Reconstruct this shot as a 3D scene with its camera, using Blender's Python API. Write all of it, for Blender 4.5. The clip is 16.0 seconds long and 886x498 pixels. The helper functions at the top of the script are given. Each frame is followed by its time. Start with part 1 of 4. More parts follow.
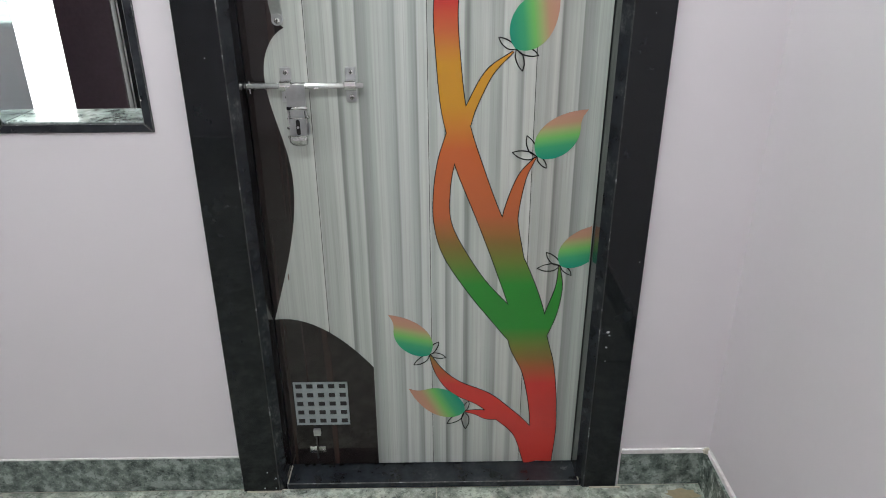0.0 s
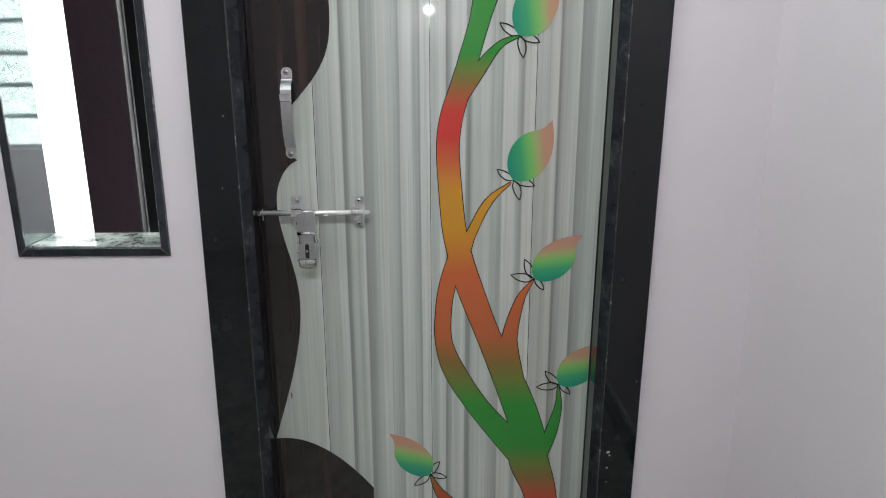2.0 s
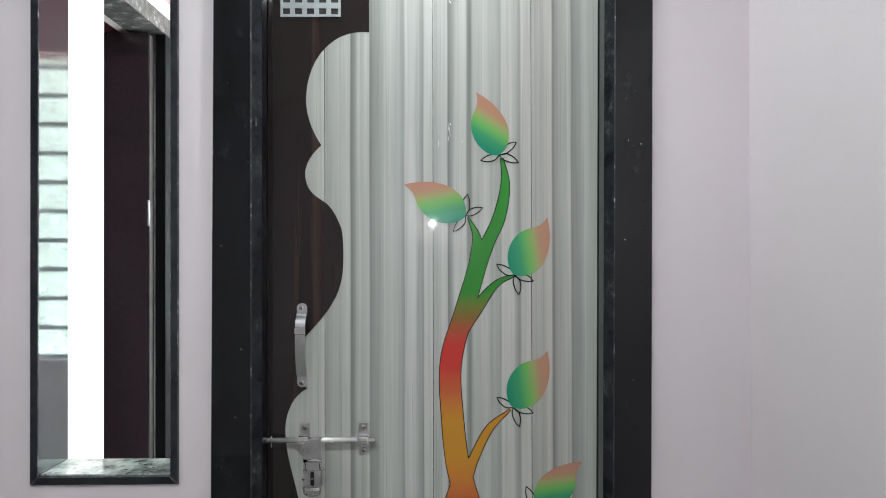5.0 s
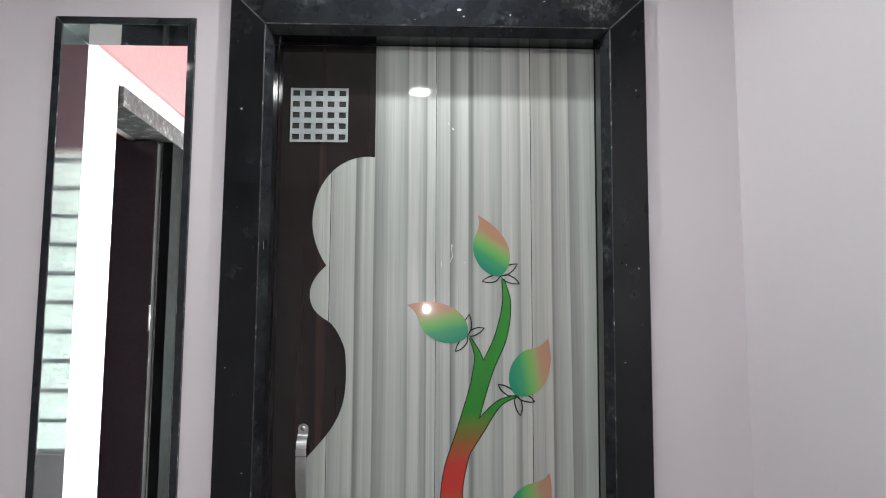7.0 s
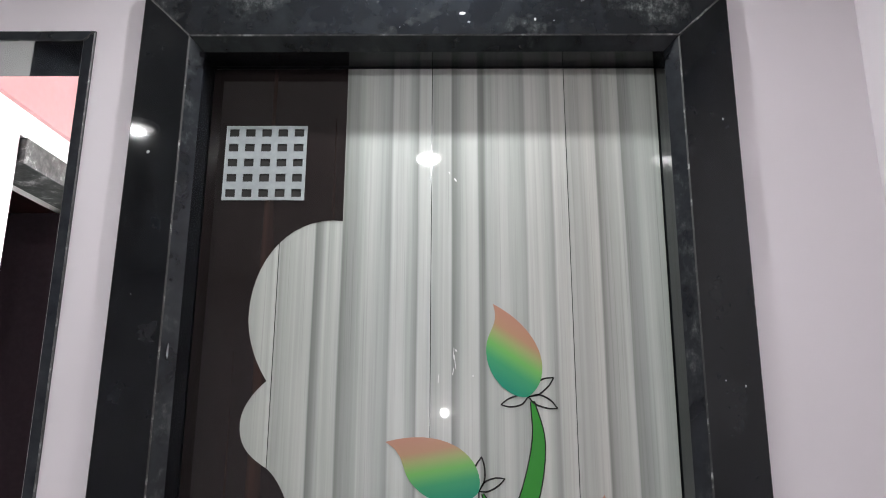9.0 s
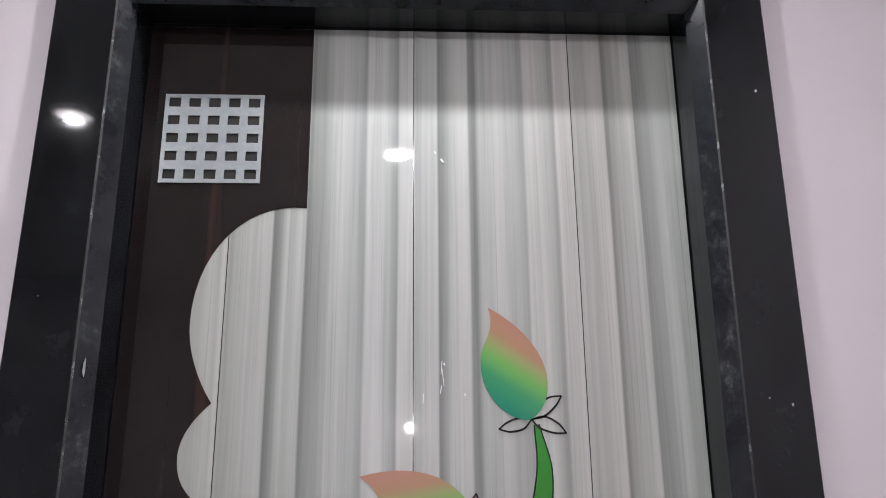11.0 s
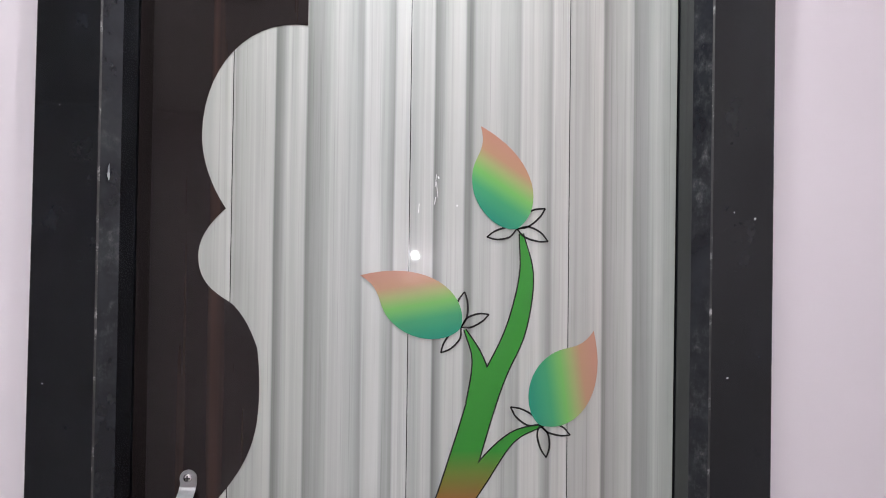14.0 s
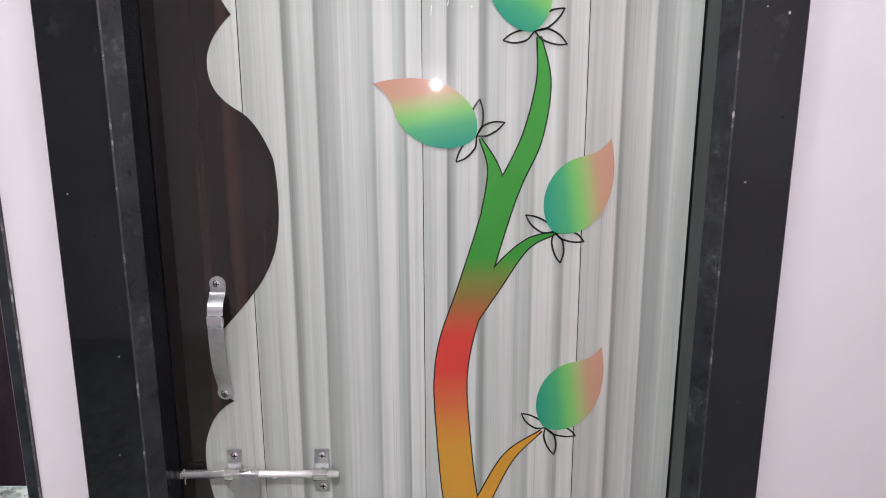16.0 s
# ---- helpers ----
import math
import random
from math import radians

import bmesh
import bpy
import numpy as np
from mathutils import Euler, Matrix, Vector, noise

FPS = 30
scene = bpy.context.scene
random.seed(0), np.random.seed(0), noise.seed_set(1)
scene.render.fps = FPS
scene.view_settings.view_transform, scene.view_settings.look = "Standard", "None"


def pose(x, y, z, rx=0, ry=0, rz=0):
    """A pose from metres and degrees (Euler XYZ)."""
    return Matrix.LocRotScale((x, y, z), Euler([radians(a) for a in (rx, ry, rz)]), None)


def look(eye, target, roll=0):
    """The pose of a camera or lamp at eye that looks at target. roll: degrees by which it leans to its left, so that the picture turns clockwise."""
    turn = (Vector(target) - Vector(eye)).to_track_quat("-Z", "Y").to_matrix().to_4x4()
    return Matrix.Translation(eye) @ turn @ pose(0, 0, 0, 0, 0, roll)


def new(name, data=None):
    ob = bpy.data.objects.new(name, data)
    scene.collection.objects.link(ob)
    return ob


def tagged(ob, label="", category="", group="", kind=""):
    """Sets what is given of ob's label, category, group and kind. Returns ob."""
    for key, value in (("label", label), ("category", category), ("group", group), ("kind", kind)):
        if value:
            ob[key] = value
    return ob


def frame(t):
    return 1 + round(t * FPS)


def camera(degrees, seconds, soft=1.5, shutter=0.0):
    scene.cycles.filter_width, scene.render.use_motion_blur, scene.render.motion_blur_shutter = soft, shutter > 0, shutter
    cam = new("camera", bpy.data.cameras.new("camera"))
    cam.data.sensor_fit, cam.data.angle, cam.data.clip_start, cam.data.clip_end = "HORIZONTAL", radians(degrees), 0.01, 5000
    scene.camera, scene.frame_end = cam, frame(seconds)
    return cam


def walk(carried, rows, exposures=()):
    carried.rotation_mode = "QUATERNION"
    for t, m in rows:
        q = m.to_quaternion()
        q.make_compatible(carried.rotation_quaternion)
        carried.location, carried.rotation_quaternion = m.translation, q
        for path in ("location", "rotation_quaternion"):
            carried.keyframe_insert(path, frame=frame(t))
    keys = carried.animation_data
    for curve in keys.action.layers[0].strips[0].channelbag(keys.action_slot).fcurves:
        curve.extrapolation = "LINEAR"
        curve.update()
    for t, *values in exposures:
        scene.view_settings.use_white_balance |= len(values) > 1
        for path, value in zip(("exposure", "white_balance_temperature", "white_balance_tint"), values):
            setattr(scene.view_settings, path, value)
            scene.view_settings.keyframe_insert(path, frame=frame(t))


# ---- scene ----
cam = camera(64.9, 16.0, soft=1.0)
PATH = [
    (0, (0.148, -1.346, 1.251), (0.165, 0.477, 0.43), -0.4),
    (0.5, (0.146, -1.349, 1.269), (0.158, 0.499, 0.504), -0.1),
    (1, (0.148, -1.358, 1.278), (0.152, 0.513, 0.572), 0.0),
    (1.5, (0.149, -1.368, 1.291), (0.16, 0.532, 0.665), -0.2),
    (2, (0.134, -1.387, 1.294), (0.168, 0.541, 0.763), -0.1),
    (2.5, (0.142, -1.398, 1.319), (0.16, 0.551, 0.874), -0.1),
    (3, (0.133, -1.416, 1.336), (0.175, 0.554, 0.992), -0.3),
    (3.5, (0.136, -1.43, 1.354), (0.176, 0.551, 1.081), -0.2),
    (4, (0.14, -1.445, 1.371), (0.168, 0.546, 1.175), -0.1),
    (4.2, (0.152, -1.455, 1.372), (0.164, 0.539, 1.22), -0.2),
    (6.5, (0.083, -1.48, 1.45), (0.156, 0.509, 1.64), -0.0),
    (7, (0.107, -1.497, 1.488), (0.163, 0.492, 1.697), 0.2),
    (7.5, (0.099, -1.506, 1.503), (0.157, 0.478, 1.747), -0.0),
    (8, (0.101, -1.469, 1.486), (0.157, 0.508, 1.779), -0.0),
    (8.5, (0.145, -1.217, 1.516), (0.157, 0.741, 1.92), -0.2),
    (8.7, (0.164, -1.111, 1.546), (0.139, 0.84, 1.985), 0.3),
    (10.8, (0.127, -0.843, 1.586), (0.218, 1.089, 2.094), -0.8),
    (11, (0.129, -0.841, 1.58), (0.224, 1.095, 2.073), -0.5),
    (11.5, (0.163, -0.839, 1.591), (0.18, 1.125, 1.97), 0.0),
    (12, (0.155, -0.846, 1.571), (0.196, 1.125, 1.909), -0.0),
    (12.5, (0.147, -0.859, 1.547), (0.207, 1.121, 1.827), 0.2),
    (13, (0.163, -0.874, 1.546), (0.19, 1.118, 1.726), 0.4),
    (13.5, (0.142, -0.89, 1.539), (0.225, 1.104, 1.676), 0.7),
    (14, (0.145, -0.9, 1.544), (0.217, 1.098, 1.579), 0.7),
    (14.5, (0.129, -0.904, 1.526), (0.242, 1.093, 1.524), 0.6),
    (15, (0.139, -0.903, 1.522), (0.22, 1.094, 1.442), 0.6),
    (15.5, (0.157, -0.897, 1.53), (0.18, 1.084, 1.253), 0.1),
    (16, (0.158, -0.899, 1.509), (0.16, 1.055, 1.08), -0.2),
]
EXPOSURES = [(0, 0.46, 6280, 8), (2.0, 0.22, 6280, 8), (3.0, 0.22, 6280, 8), (4.2, 0.08, 6300, 8.5), (6.5, -0.07, 6350, 10.5), (7.1, -0.17, 6400, 11), (7.5, -0.22, 6400, 11), (8.5, -0.12, 6400, 12), (11, -0.13, 6400, 20), (11.5, 0.15, 6400, 20),
             (12, 0.27, 6400, 20), (13, 0.27, 6400, 20), (14, 0.26, 6400, 19), (15, 0.33, 6400, 19), (15.5, 0.48, 6400, 19), (16, 0.57, 6400, 19)]
walk(cam, [(t, look(eye, target, roll)) for t, eye, target, roll in PATH], EXPOSURES)

# ---- world and lights ----
FLOOR, CEIL = 0.05, 2.42
world = bpy.data.worlds.new("world")
scene.world = world
world.use_nodes = True
sky = world.node_tree.nodes.new("ShaderNodeTexSky")
sky.sky_type, sky.sun_disc = "NISHITA", False
sky.sun_elevation, sky.sun_rotation = radians(50), radians(20)
world.node_tree.links.new(sky.outputs[0], world.node_tree.nodes["Background"].inputs[0])
world.node_tree.nodes["Background"].inputs[1].default_value = 0.12


def lamp(name, kind, place, target, energy, colour=(1, 1, 1), size=0.1, size_y=None):
    data = bpy.data.lights.new(name, kind)
    data.energy, data.color = energy, colour
    if kind == "AREA":
        data.shape, data.size = ("RECTANGLE", size) if size_y else ("DISK", size)
        if size_y:
            data.size_y = size_y
    else:
        data.shadow_soft_size = size
    ob = new(name, data)
    ob.matrix_world = look(place, target)
    return ob


# the fourth is an added, unseen fill lamp that brightens the room
DOWNLIGHTS_AND_FILL = [(0.110, -0.215), (0.09, -1.20), (-0.79, -1.10), (-1.85, -1.25)]
POWER = [5.8, 12.6, 5.4, 4.8]
WIDE = [0.026, 0.070, 0.036, 0.085]
for (lx, ly), power, wide in zip(DOWNLIGHTS_AND_FILL, POWER, WIDE):
    lamp("downlight_and_fill_lamp", "AREA", (lx, ly, CEIL - 0.022), (lx, ly, 0), power, (0.96, 1.0, 0.975), wide)
# the torch light from behind the filming lens
lamp("torch_lamp", "POINT", (0.130, -3.10, 1.575), (0.15, 0, 1.5), 7.0, (1.0, 0.99, 0.97), 0.017)
# daylight of the louvred window in the next room
lamp("window_lamp", "AREA", (1.15, 1.54, 1.45), (-0.5, 0.2, 1.35), 170.0, (0.97, 1.0, 0.98), 0.9, 1.2)

# ---- materials ----


def mat(name):
    m = bpy.data.materials.new(name)
    m.use_nodes = True
    nt = m.node_tree
    return m, nt, nt.nodes["Principled BSDF"]


def node(nt, kind, **values):
    n = nt.nodes.new(kind)
    for key, value in values.items():
        n.inputs[key].default_value = value
    return n


def coords(nt, scale=(1, 1, 1), out="Object"):
    tc = nt.nodes.new("ShaderNodeTexCoord")
    mp = nt.nodes.new("ShaderNodeMapping")
    mp.inputs["Scale"].default_value = scale
    nt.links.new(tc.outputs[out], mp.inputs["Vector"])
    return mp.outputs[0]


def ramp(nt, fac, stops, mode="LINEAR"):
    r = nt.nodes.new("ShaderNodeValToRGB")
    r.color_ramp.interpolation = mode
    els = r.color_ramp.elements
    while len(els) < len(stops):
        els.new(0.5)
    for e, (p, c) in zip(els, stops):
        e.position = p
        e.color = (*c, 1) if len(c) == 3 else c
    nt.links.new(fac, r.inputs[0])
    return r.outputs[0]


def grey(v):
    return (v, v, v)


def mix(nt, fac, a, b, mode="MIX"):
    n = nt.nodes.new("ShaderNodeMix")
    n.data_type, n.blend_type = "RGBA", mode
    for value, slot in ((fac, 0), (a, 6), (b, 7)):
        if isinstance(value, (int, float)):
            n.inputs[slot].default_value = value
        elif isinstance(value, tuple):
            n.inputs[slot].default_value = (*value, 1)
        else:
            nt.links.new(value, n.inputs[slot])
    return n.outputs[2]


def noise_tex(nt, vec, scale, detail=4.0, rough=0.5):
    n = node(nt, "ShaderNodeTexNoise", Scale=scale, Detail=detail, Roughness=rough)
    nt.links.new(vec, n.inputs["Vector"])
    return n.outputs[0]


def bump(nt, bsdf, height, strength, distance=0.002):
    b = node(nt, "ShaderNodeBump", Strength=strength, Distance=distance)
    nt.links.new(height, b.inputs["Height"])
    nt.links.new(b.outputs[0], bsdf.inputs["Normal"])


def paint(name, colour, rough=0.45, vary=0.05, relief=0.12):
    m, nt, p = mat(name)
    v = coords(nt)
    big = noise_tex(nt, v, 1.6, 3)
    fine = noise_tex(nt, v, 60, 4)
    c1 = tuple(c * (1 - vary) for c in colour)
    base = ramp(nt, big, [(0.3, c1), (0.7, colour)])
    nt.links.new(base, p.inputs["Base Color"])
    rr = ramp(nt, fine, [(0.3, grey(rough - 0.06)), (0.7, grey(rough + 0.08))])
    nt.links.new(rr, p.inputs["Roughness"])
    bump(nt, p, noise_tex(nt, v, 26, 3), relief, 0.0015)
    return m


def black_granite(name, low, high, level, dust=1.0, scuffs=0.0):
    m, nt, p = mat(name)
    p.inputs["Specular IOR Level"].default_value = level
    v = coords(nt)
    speck = noise_tex(nt, v, 420, 2)
    cloud = noise_tex(nt, v, 26, 5, 0.6)
    smear = noise_tex(nt, v, 7, 6, 0.7)
    base = mix(nt, ramp(nt, cloud, [(0.35, grey(0.0)), (0.75, grey(1.0))]), tuple(c * dust for c in (0.0040, 0.0046, 0.0062)), tuple(c * dust for c in (0.0105, 0.0120, 0.0140)))
    base = mix(nt, ramp(nt, speck, [(0.70, grey(0.0)), (0.78, grey(0.3))]), base, (0.05, 0.06, 0.06))
    base = mix(nt, ramp(nt, smear, [(0.52, grey(0.0)), (0.86, grey(0.30))]), base, (0.05, 0.056, 0.056))
    wipe = noise_tex(nt, coords(nt, (1, 1, 0.45)), 30, 4, 0.6)
    base = mix(nt, ramp(nt, wipe, [(0.45, grey(0.0)), (0.62, grey(0.16)), (0.78, grey(0.40))]), base, (0.022, 0.026, 0.033))
    if scuffs:
        # cement dust wiped over the stone in patches, with fine scratches in it
        patch = noise_tex(nt, coords(nt, (0.75, 1, 1.3)), 9.5, 4, 0.6)
        grit = noise_tex(nt, coords(nt, (1, 1, 0.7)), 85, 5, 0.75)
        both = mix(nt, 1.0, ramp(nt, patch, [(0.50, grey(0.0)), (0.66, grey(1.0))]), ramp(nt, grit, [(0.46, grey(0.06)), (0.58, grey(0.35)), (0.70, grey(1.0))]), "MULTIPLY")
        base = mix(nt, mix(nt, 1.0, both, grey(scuffs), "MULTIPLY"), base, (0.30, 0.32, 0.31))
    nt.links.new(base, p.inputs["Base Color"])
    nt.links.new(ramp(nt, smear, [(0.38, grey(low)), (0.80, grey(high))]), p.inputs["Roughness"])
    return m


def arris(name, dull, mid, chip):
    m, nt, p = mat(name)
    v = coords(nt)
    n = noise_tex(nt, v, 30, 6, 0.75)
    nt.links.new(ramp(nt, n, [(0.40, grey(dull)), (0.56, grey(mid)), (0.68, grey(chip))]), p.inputs["Base Color"])
    p.inputs["Roughness"].default_value = 0.5
    return m


def grey_granite(name, dark, light, scale=22, gloss=0.16):
    m, nt, p = mat(name)
    v = coords(nt)
    warp = noise_tex(nt, v, scale, 6, 0.65)
    vor = node(nt, "ShaderNodeTexVoronoi", Scale=scale * 2.2)
    nt.links.new(mix(nt, 0.16, v, warp), vor.inputs["Vector"])
    fine = noise_tex(nt, v, scale * 9, 3)
    base = ramp(nt, warp, [(0.38, dark), (0.49, tuple((a + b) / 2 for a, b in zip(dark, light))), (0.60, light)])
    base = mix(nt, ramp(nt, vor.outputs[0], [(0.13, grey(0.9)), (0.20, grey(0.0))]), base, tuple(c * 0.3 for c in dark))
    pit = noise_tex(nt, v, scale * 2.3, 3, 0.6)
    base = mix(nt, ramp(nt, pit, [(0.60, grey(0)), (0.66, grey(0.6))]), base, tuple(c * 0.25 for c in dark))
    base = mix(nt, ramp(nt, pit, [(0.33, grey(0.35)), (0.38, grey(0))]), base, tuple(min(1, c * 1.5) for c in light))
    base = mix(nt, ramp(nt, fine, [(0.58, grey(0)), (0.7, grey(0.4))]), base, (0.55, 0.58, 0.56))
    nt.links.new(base, p.inputs["Base Color"])
    nt.links.new(ramp(nt, warp, [(0.3, grey(gloss)), (0.7, grey(gloss * 2.1))]), p.inputs["Roughness"])
    bump(nt, p, fine, 0.05)
    return m


def stripe_laminate():
    """Glossy pale laminate printed with upright grey folds and hair-thin joints."""
    m, nt, p = mat("striped_gloss_laminate")
    tc = nt.nodes.new("ShaderNodeTexCoord")
    sep = nt.nodes.new("ShaderNodeSeparateXYZ")
    nt.links.new(tc.outputs["Object"], sep.inputs[0])
    # a slow waver, so that the folds are not ruler-straight
    waver = noise_tex(nt, coords(nt, (0.2, 1, 1)), 2.2, 2)
    shift = node(nt, "ShaderNodeMath")
    shift.operation = "MULTIPLY_ADD"
    shift.inputs[1].default_value = 0.005
    nt.links.new(waver, shift.inputs[0])
    nt.links.new(sep.outputs[0], shift.inputs[2])

    def run(x0, x1, folds):
        mr = node(nt, "ShaderNodeMapRange", **{"From Min": x0 + 0.0025, "From Max": x1 + 0.0025})
        nt.links.new(shift.outputs[0], mr.inputs[0])
        stops = [((x - x0) / (x1 - x0), tuple(c * 0.54 * (v / 0.82) ** e for c, e in ((0.978, 2.15), (0.998, 2.05), (0.950, 2.12)))) for x, v in folds]
        return ramp(nt, mr.outputs[0], stops)

    one = run(-0.25, 0.150, [
        (-0.25, .70), (-0.103, .75), (-0.095, .80), (-0.092, .70), (-0.071, .72), (-0.053, .79), (-0.0415, .80), (-0.0390, .53), (-0.034, .57), (-0.028, .71),
        (-0.022, .78), (-0.015, .73), (-0.0010, .81), (0.0008, .58), (0.015, .67), (0.029, .74), (0.031, .80), (0.053, .77), (0.0720, .68), (0.0750, .82),
        (0.095, .83), (0.104, .73), (0.1125, .62), (0.1155, .81), (0.1325, .84), (0.1365, .72), (0.146, .76)])
    two = run(0.150, 0.52, [
        (0.150, .76), (0.1525, .81), (0.1630, .80), (0.1655, .55), (0.172, .64), (0.180, .79), (0.190, .81), (0.2030, .82), (0.2055, .62), (0.2125, .57),
        (0.219, .74), (0.236, .80), (0.250, .77), (0.266, .72), (0.2755, .66), (0.2795, .82), (0.301, .81), (0.308, .73), (0.317, .63), (0.3205, .80),
        (0.338, .82), (0.3425, .72), (0.366, .73), (0.3835, .79), (0.3865, .53), (0.395, .66), (0.404, .74), (0.4242, .80), (0.4262, .58), (0.440, .65),
        (0.4545, .76), (0.482, .75)])
    second = node(nt, "ShaderNodeMath")
    second.operation = "GREATER_THAN"
    second.inputs[1].default_value = 0.1525
    nt.links.new(shift.outputs[0], second.inputs[0])
    tone = mix(nt, second.outputs[0], one, two)
    hue = node(nt, "ShaderNodeMapRange", **{"From Min": -0.10, "From Max": 0.49})
    nt.links.new(sep.outputs[0], hue.inputs[0])
    tone = mix(nt, 1.0, tone, ramp(nt, hue.outputs[0], [(0.0, (1.0, 1.0, 0.985)), (0.3, (0.985, 1.0, 1.01)), (0.62, (1.0, 1.0, 1.0)), (0.82, (1.03, 0.99, 0.985)),
                                                         (0.93, (0.985, 1.0, 1.0)), (1.0, (0.975, 1.015, 0.975))]), "MULTIPLY")
    v1 = coords(nt, (1, 1, 0.012))
    fine = noise_tex(nt, v1, 190, 3, 0.6)
    mid = noise_tex(nt, v1, 75, 2, 0.5)
    tone = mix(nt, 1.0, tone, ramp(nt, fine, [(0.34, grey(0.88)), (0.45, grey(0.97)), (0.58, grey(1.0)), (0.68, grey(1.05))]), "MULTIPLY")
    tone = mix(nt, 1.0, tone, ramp(nt, mid, [(0.36, grey(0.90)), (0.44, grey(0.96)), (0.50, grey(0.985)), (0.53, grey(1.025)), (0.66, grey(1.04))]), "MULTIPLY")
    hair = noise_tex(nt, coords(nt, (1, 1, 0.006)), 430, 2, 0.5)
    tone = mix(nt, 1.0, tone, ramp(nt, hair, [(0.30, grey(0.84)), (0.38, grey(1.0)), (0.64, grey(1.0)), (0.72, grey(1.07))]), "MULTIPLY")
    grain = noise_tex(nt, coords(nt, (1, 1, 0.10)), 45, 5, 0.65)
    tone = mix(nt, 1.0, tone, ramp(nt, grain, [(0.35, (0.95, 0.96, 0.95)), (0.6, grey(1.0))]), "MULTIPLY")
    nt.links.new(tone, p.inputs["Base Color"])
    smear = noise_tex(nt, coords(nt), 9, 5, 0.7)
    nt.links.new(ramp(nt, smear, [(0.4, grey(0.018)), (0.75, grey(0.04))]), p.inputs["Roughness"])
    p.inputs["Specular IOR Level"].default_value = 0.5
    return m


def brown_laminate(name="dark_brown_gloss_laminate", rough=0.05):
    m, nt, p = mat(name)
    v = coords(nt, (1, 1, 0.02))
    a = noise_tex(nt, v, 24, 4, 0.6)
    b = noise_tex(nt, v, 260, 3)
    base = ramp(nt, a, [(0.35, (0.0105, 0.0082, 0.0080)), (0.56, (0.0152, 0.0110, 0.0108)), (0.68, (0.040, 0.022, 0.018))])
    base = mix(nt, 0.14, base, ramp(nt, b, [(0.35, (0.012, 0.0095, 0.009)), (0.7, (0.024, 0.0175, 0.0165))]))
    nt.links.new(base, p.inputs["Base Color"])
    nt.links.new(ramp(nt, noise_tex(nt, coords(nt), 8, 5, 0.7), [(0.4, grey(rough)), (0.75, grey(rough + 0.08))]), p.inputs["Roughness"])
    return m


def printed_branch():
    m, nt, p = mat("printed_branch_film")
    tc = nt.nodes.new("ShaderNodeTexCoord")
    sep = nt.nodes.new("ShaderNodeSeparateXYZ")
    nt.links.new(tc.outputs["Object"], sep.inputs[0])
    mr = node(nt, "ShaderNodeMapRange", **{"From Min": 0.05, "From Max": 1.65})
    nt.links.new(sep.outputs[2], mr.inputs[0])
    red, green, gold, orange = (0.52, 0.045, 0.035), (0.030, 0.23, 0.030), (0.52, 0.25, 0.025), (0.50, 0.12, 0.040)
    brown = (0.22, 0.13, 0.035)
    stops = [(0.07, red), (0.30, red), (0.37, brown), (0.45, green), (0.56, green), (0.66, brown), (0.72, (0.42, 0.11, 0.04)), (0.86, orange),
             (0.95, gold), (1.03, gold), (1.09, orange), (1.14, red), (1.19, red), (1.245, brown), (1.30, green), (1.60, (0.035, 0.26, 0.035))]
    nt.links.new(ramp(nt, mr.outputs[0], [((z - 0.05) / 1.6, c) for z, c in stops]), p.inputs["Base Color"])
    p.inputs["Roughness"].default_value = 0.035
    return m


def printed_leaf():
    m, nt, p = mat("printed_leaf_film")
    tc = nt.nodes.new("ShaderNodeTexCoord")
    sep = nt.nodes.new("ShaderNodeSeparateXYZ")
    nt.links.new(tc.outputs["Object"], sep.inputs[0])
    a = node(nt, "ShaderNodeMath")
    a.operation = "MULTIPLY_ADD"
    a.inputs[1].default_value = 0.85
    nt.links.new(sep.outputs[0], a.inputs[0])
    b = node(nt, "ShaderNodeMath")
    b.operation = "MULTIPLY"
    b.inputs[1].default_value = 0.62
    nt.links.new(sep.outputs[2], b.inputs[0])
    nt.links.new(b.outputs[0], a.inputs[2])
    mr = node(nt, "ShaderNodeMapRange", **{"From Min": -0.1, "From Max": 0.62})
    nt.links.new(a.outputs[0], mr.inputs[0])
    c = ramp(nt, mr.outputs[0], [(0.05, (0.014, 0.24, 0.16)), (0.32, (0.045, 0.31, 0.14)), (0.52, (0.16, 0.43, 0.11)), (0.68, (0.33, 0.36, 0.15)),
                                 (0.80, (0.44, 0.255, 0.155)), (0.97, (0.45, 0.235, 0.165))])
    nt.links.new(c, p.inputs["Base Color"])
    p.inputs["Roughness"].default_value = 0.035
    return m


def plain(name, colour, rough=0.5, metal=0.0, wear=0.0, emit=0.0):
    m, nt, p = mat(name)
    v = coords(nt)
    n = noise_tex(nt, v, 120, 4)
    nt.links.new(ramp(nt, n, [(0.3, tuple(c * 0.86 for c in colour)), (0.7, colour)]), p.inputs["Base Color"])
    nt.links.new(ramp(nt, noise_tex(nt, v, 35, 4), [(0.3, grey(max(0.03, rough - 0.05))), (0.7, grey(rough + 0.06 + wear))]), p.inputs["Roughness"])
    p.inputs["Metallic"].default_value = metal
    if emit:
        p.inputs["Emission Color"].default_value = (*colour, 1)
        p.inputs["Emission Strength"].default_value = emit
    return m


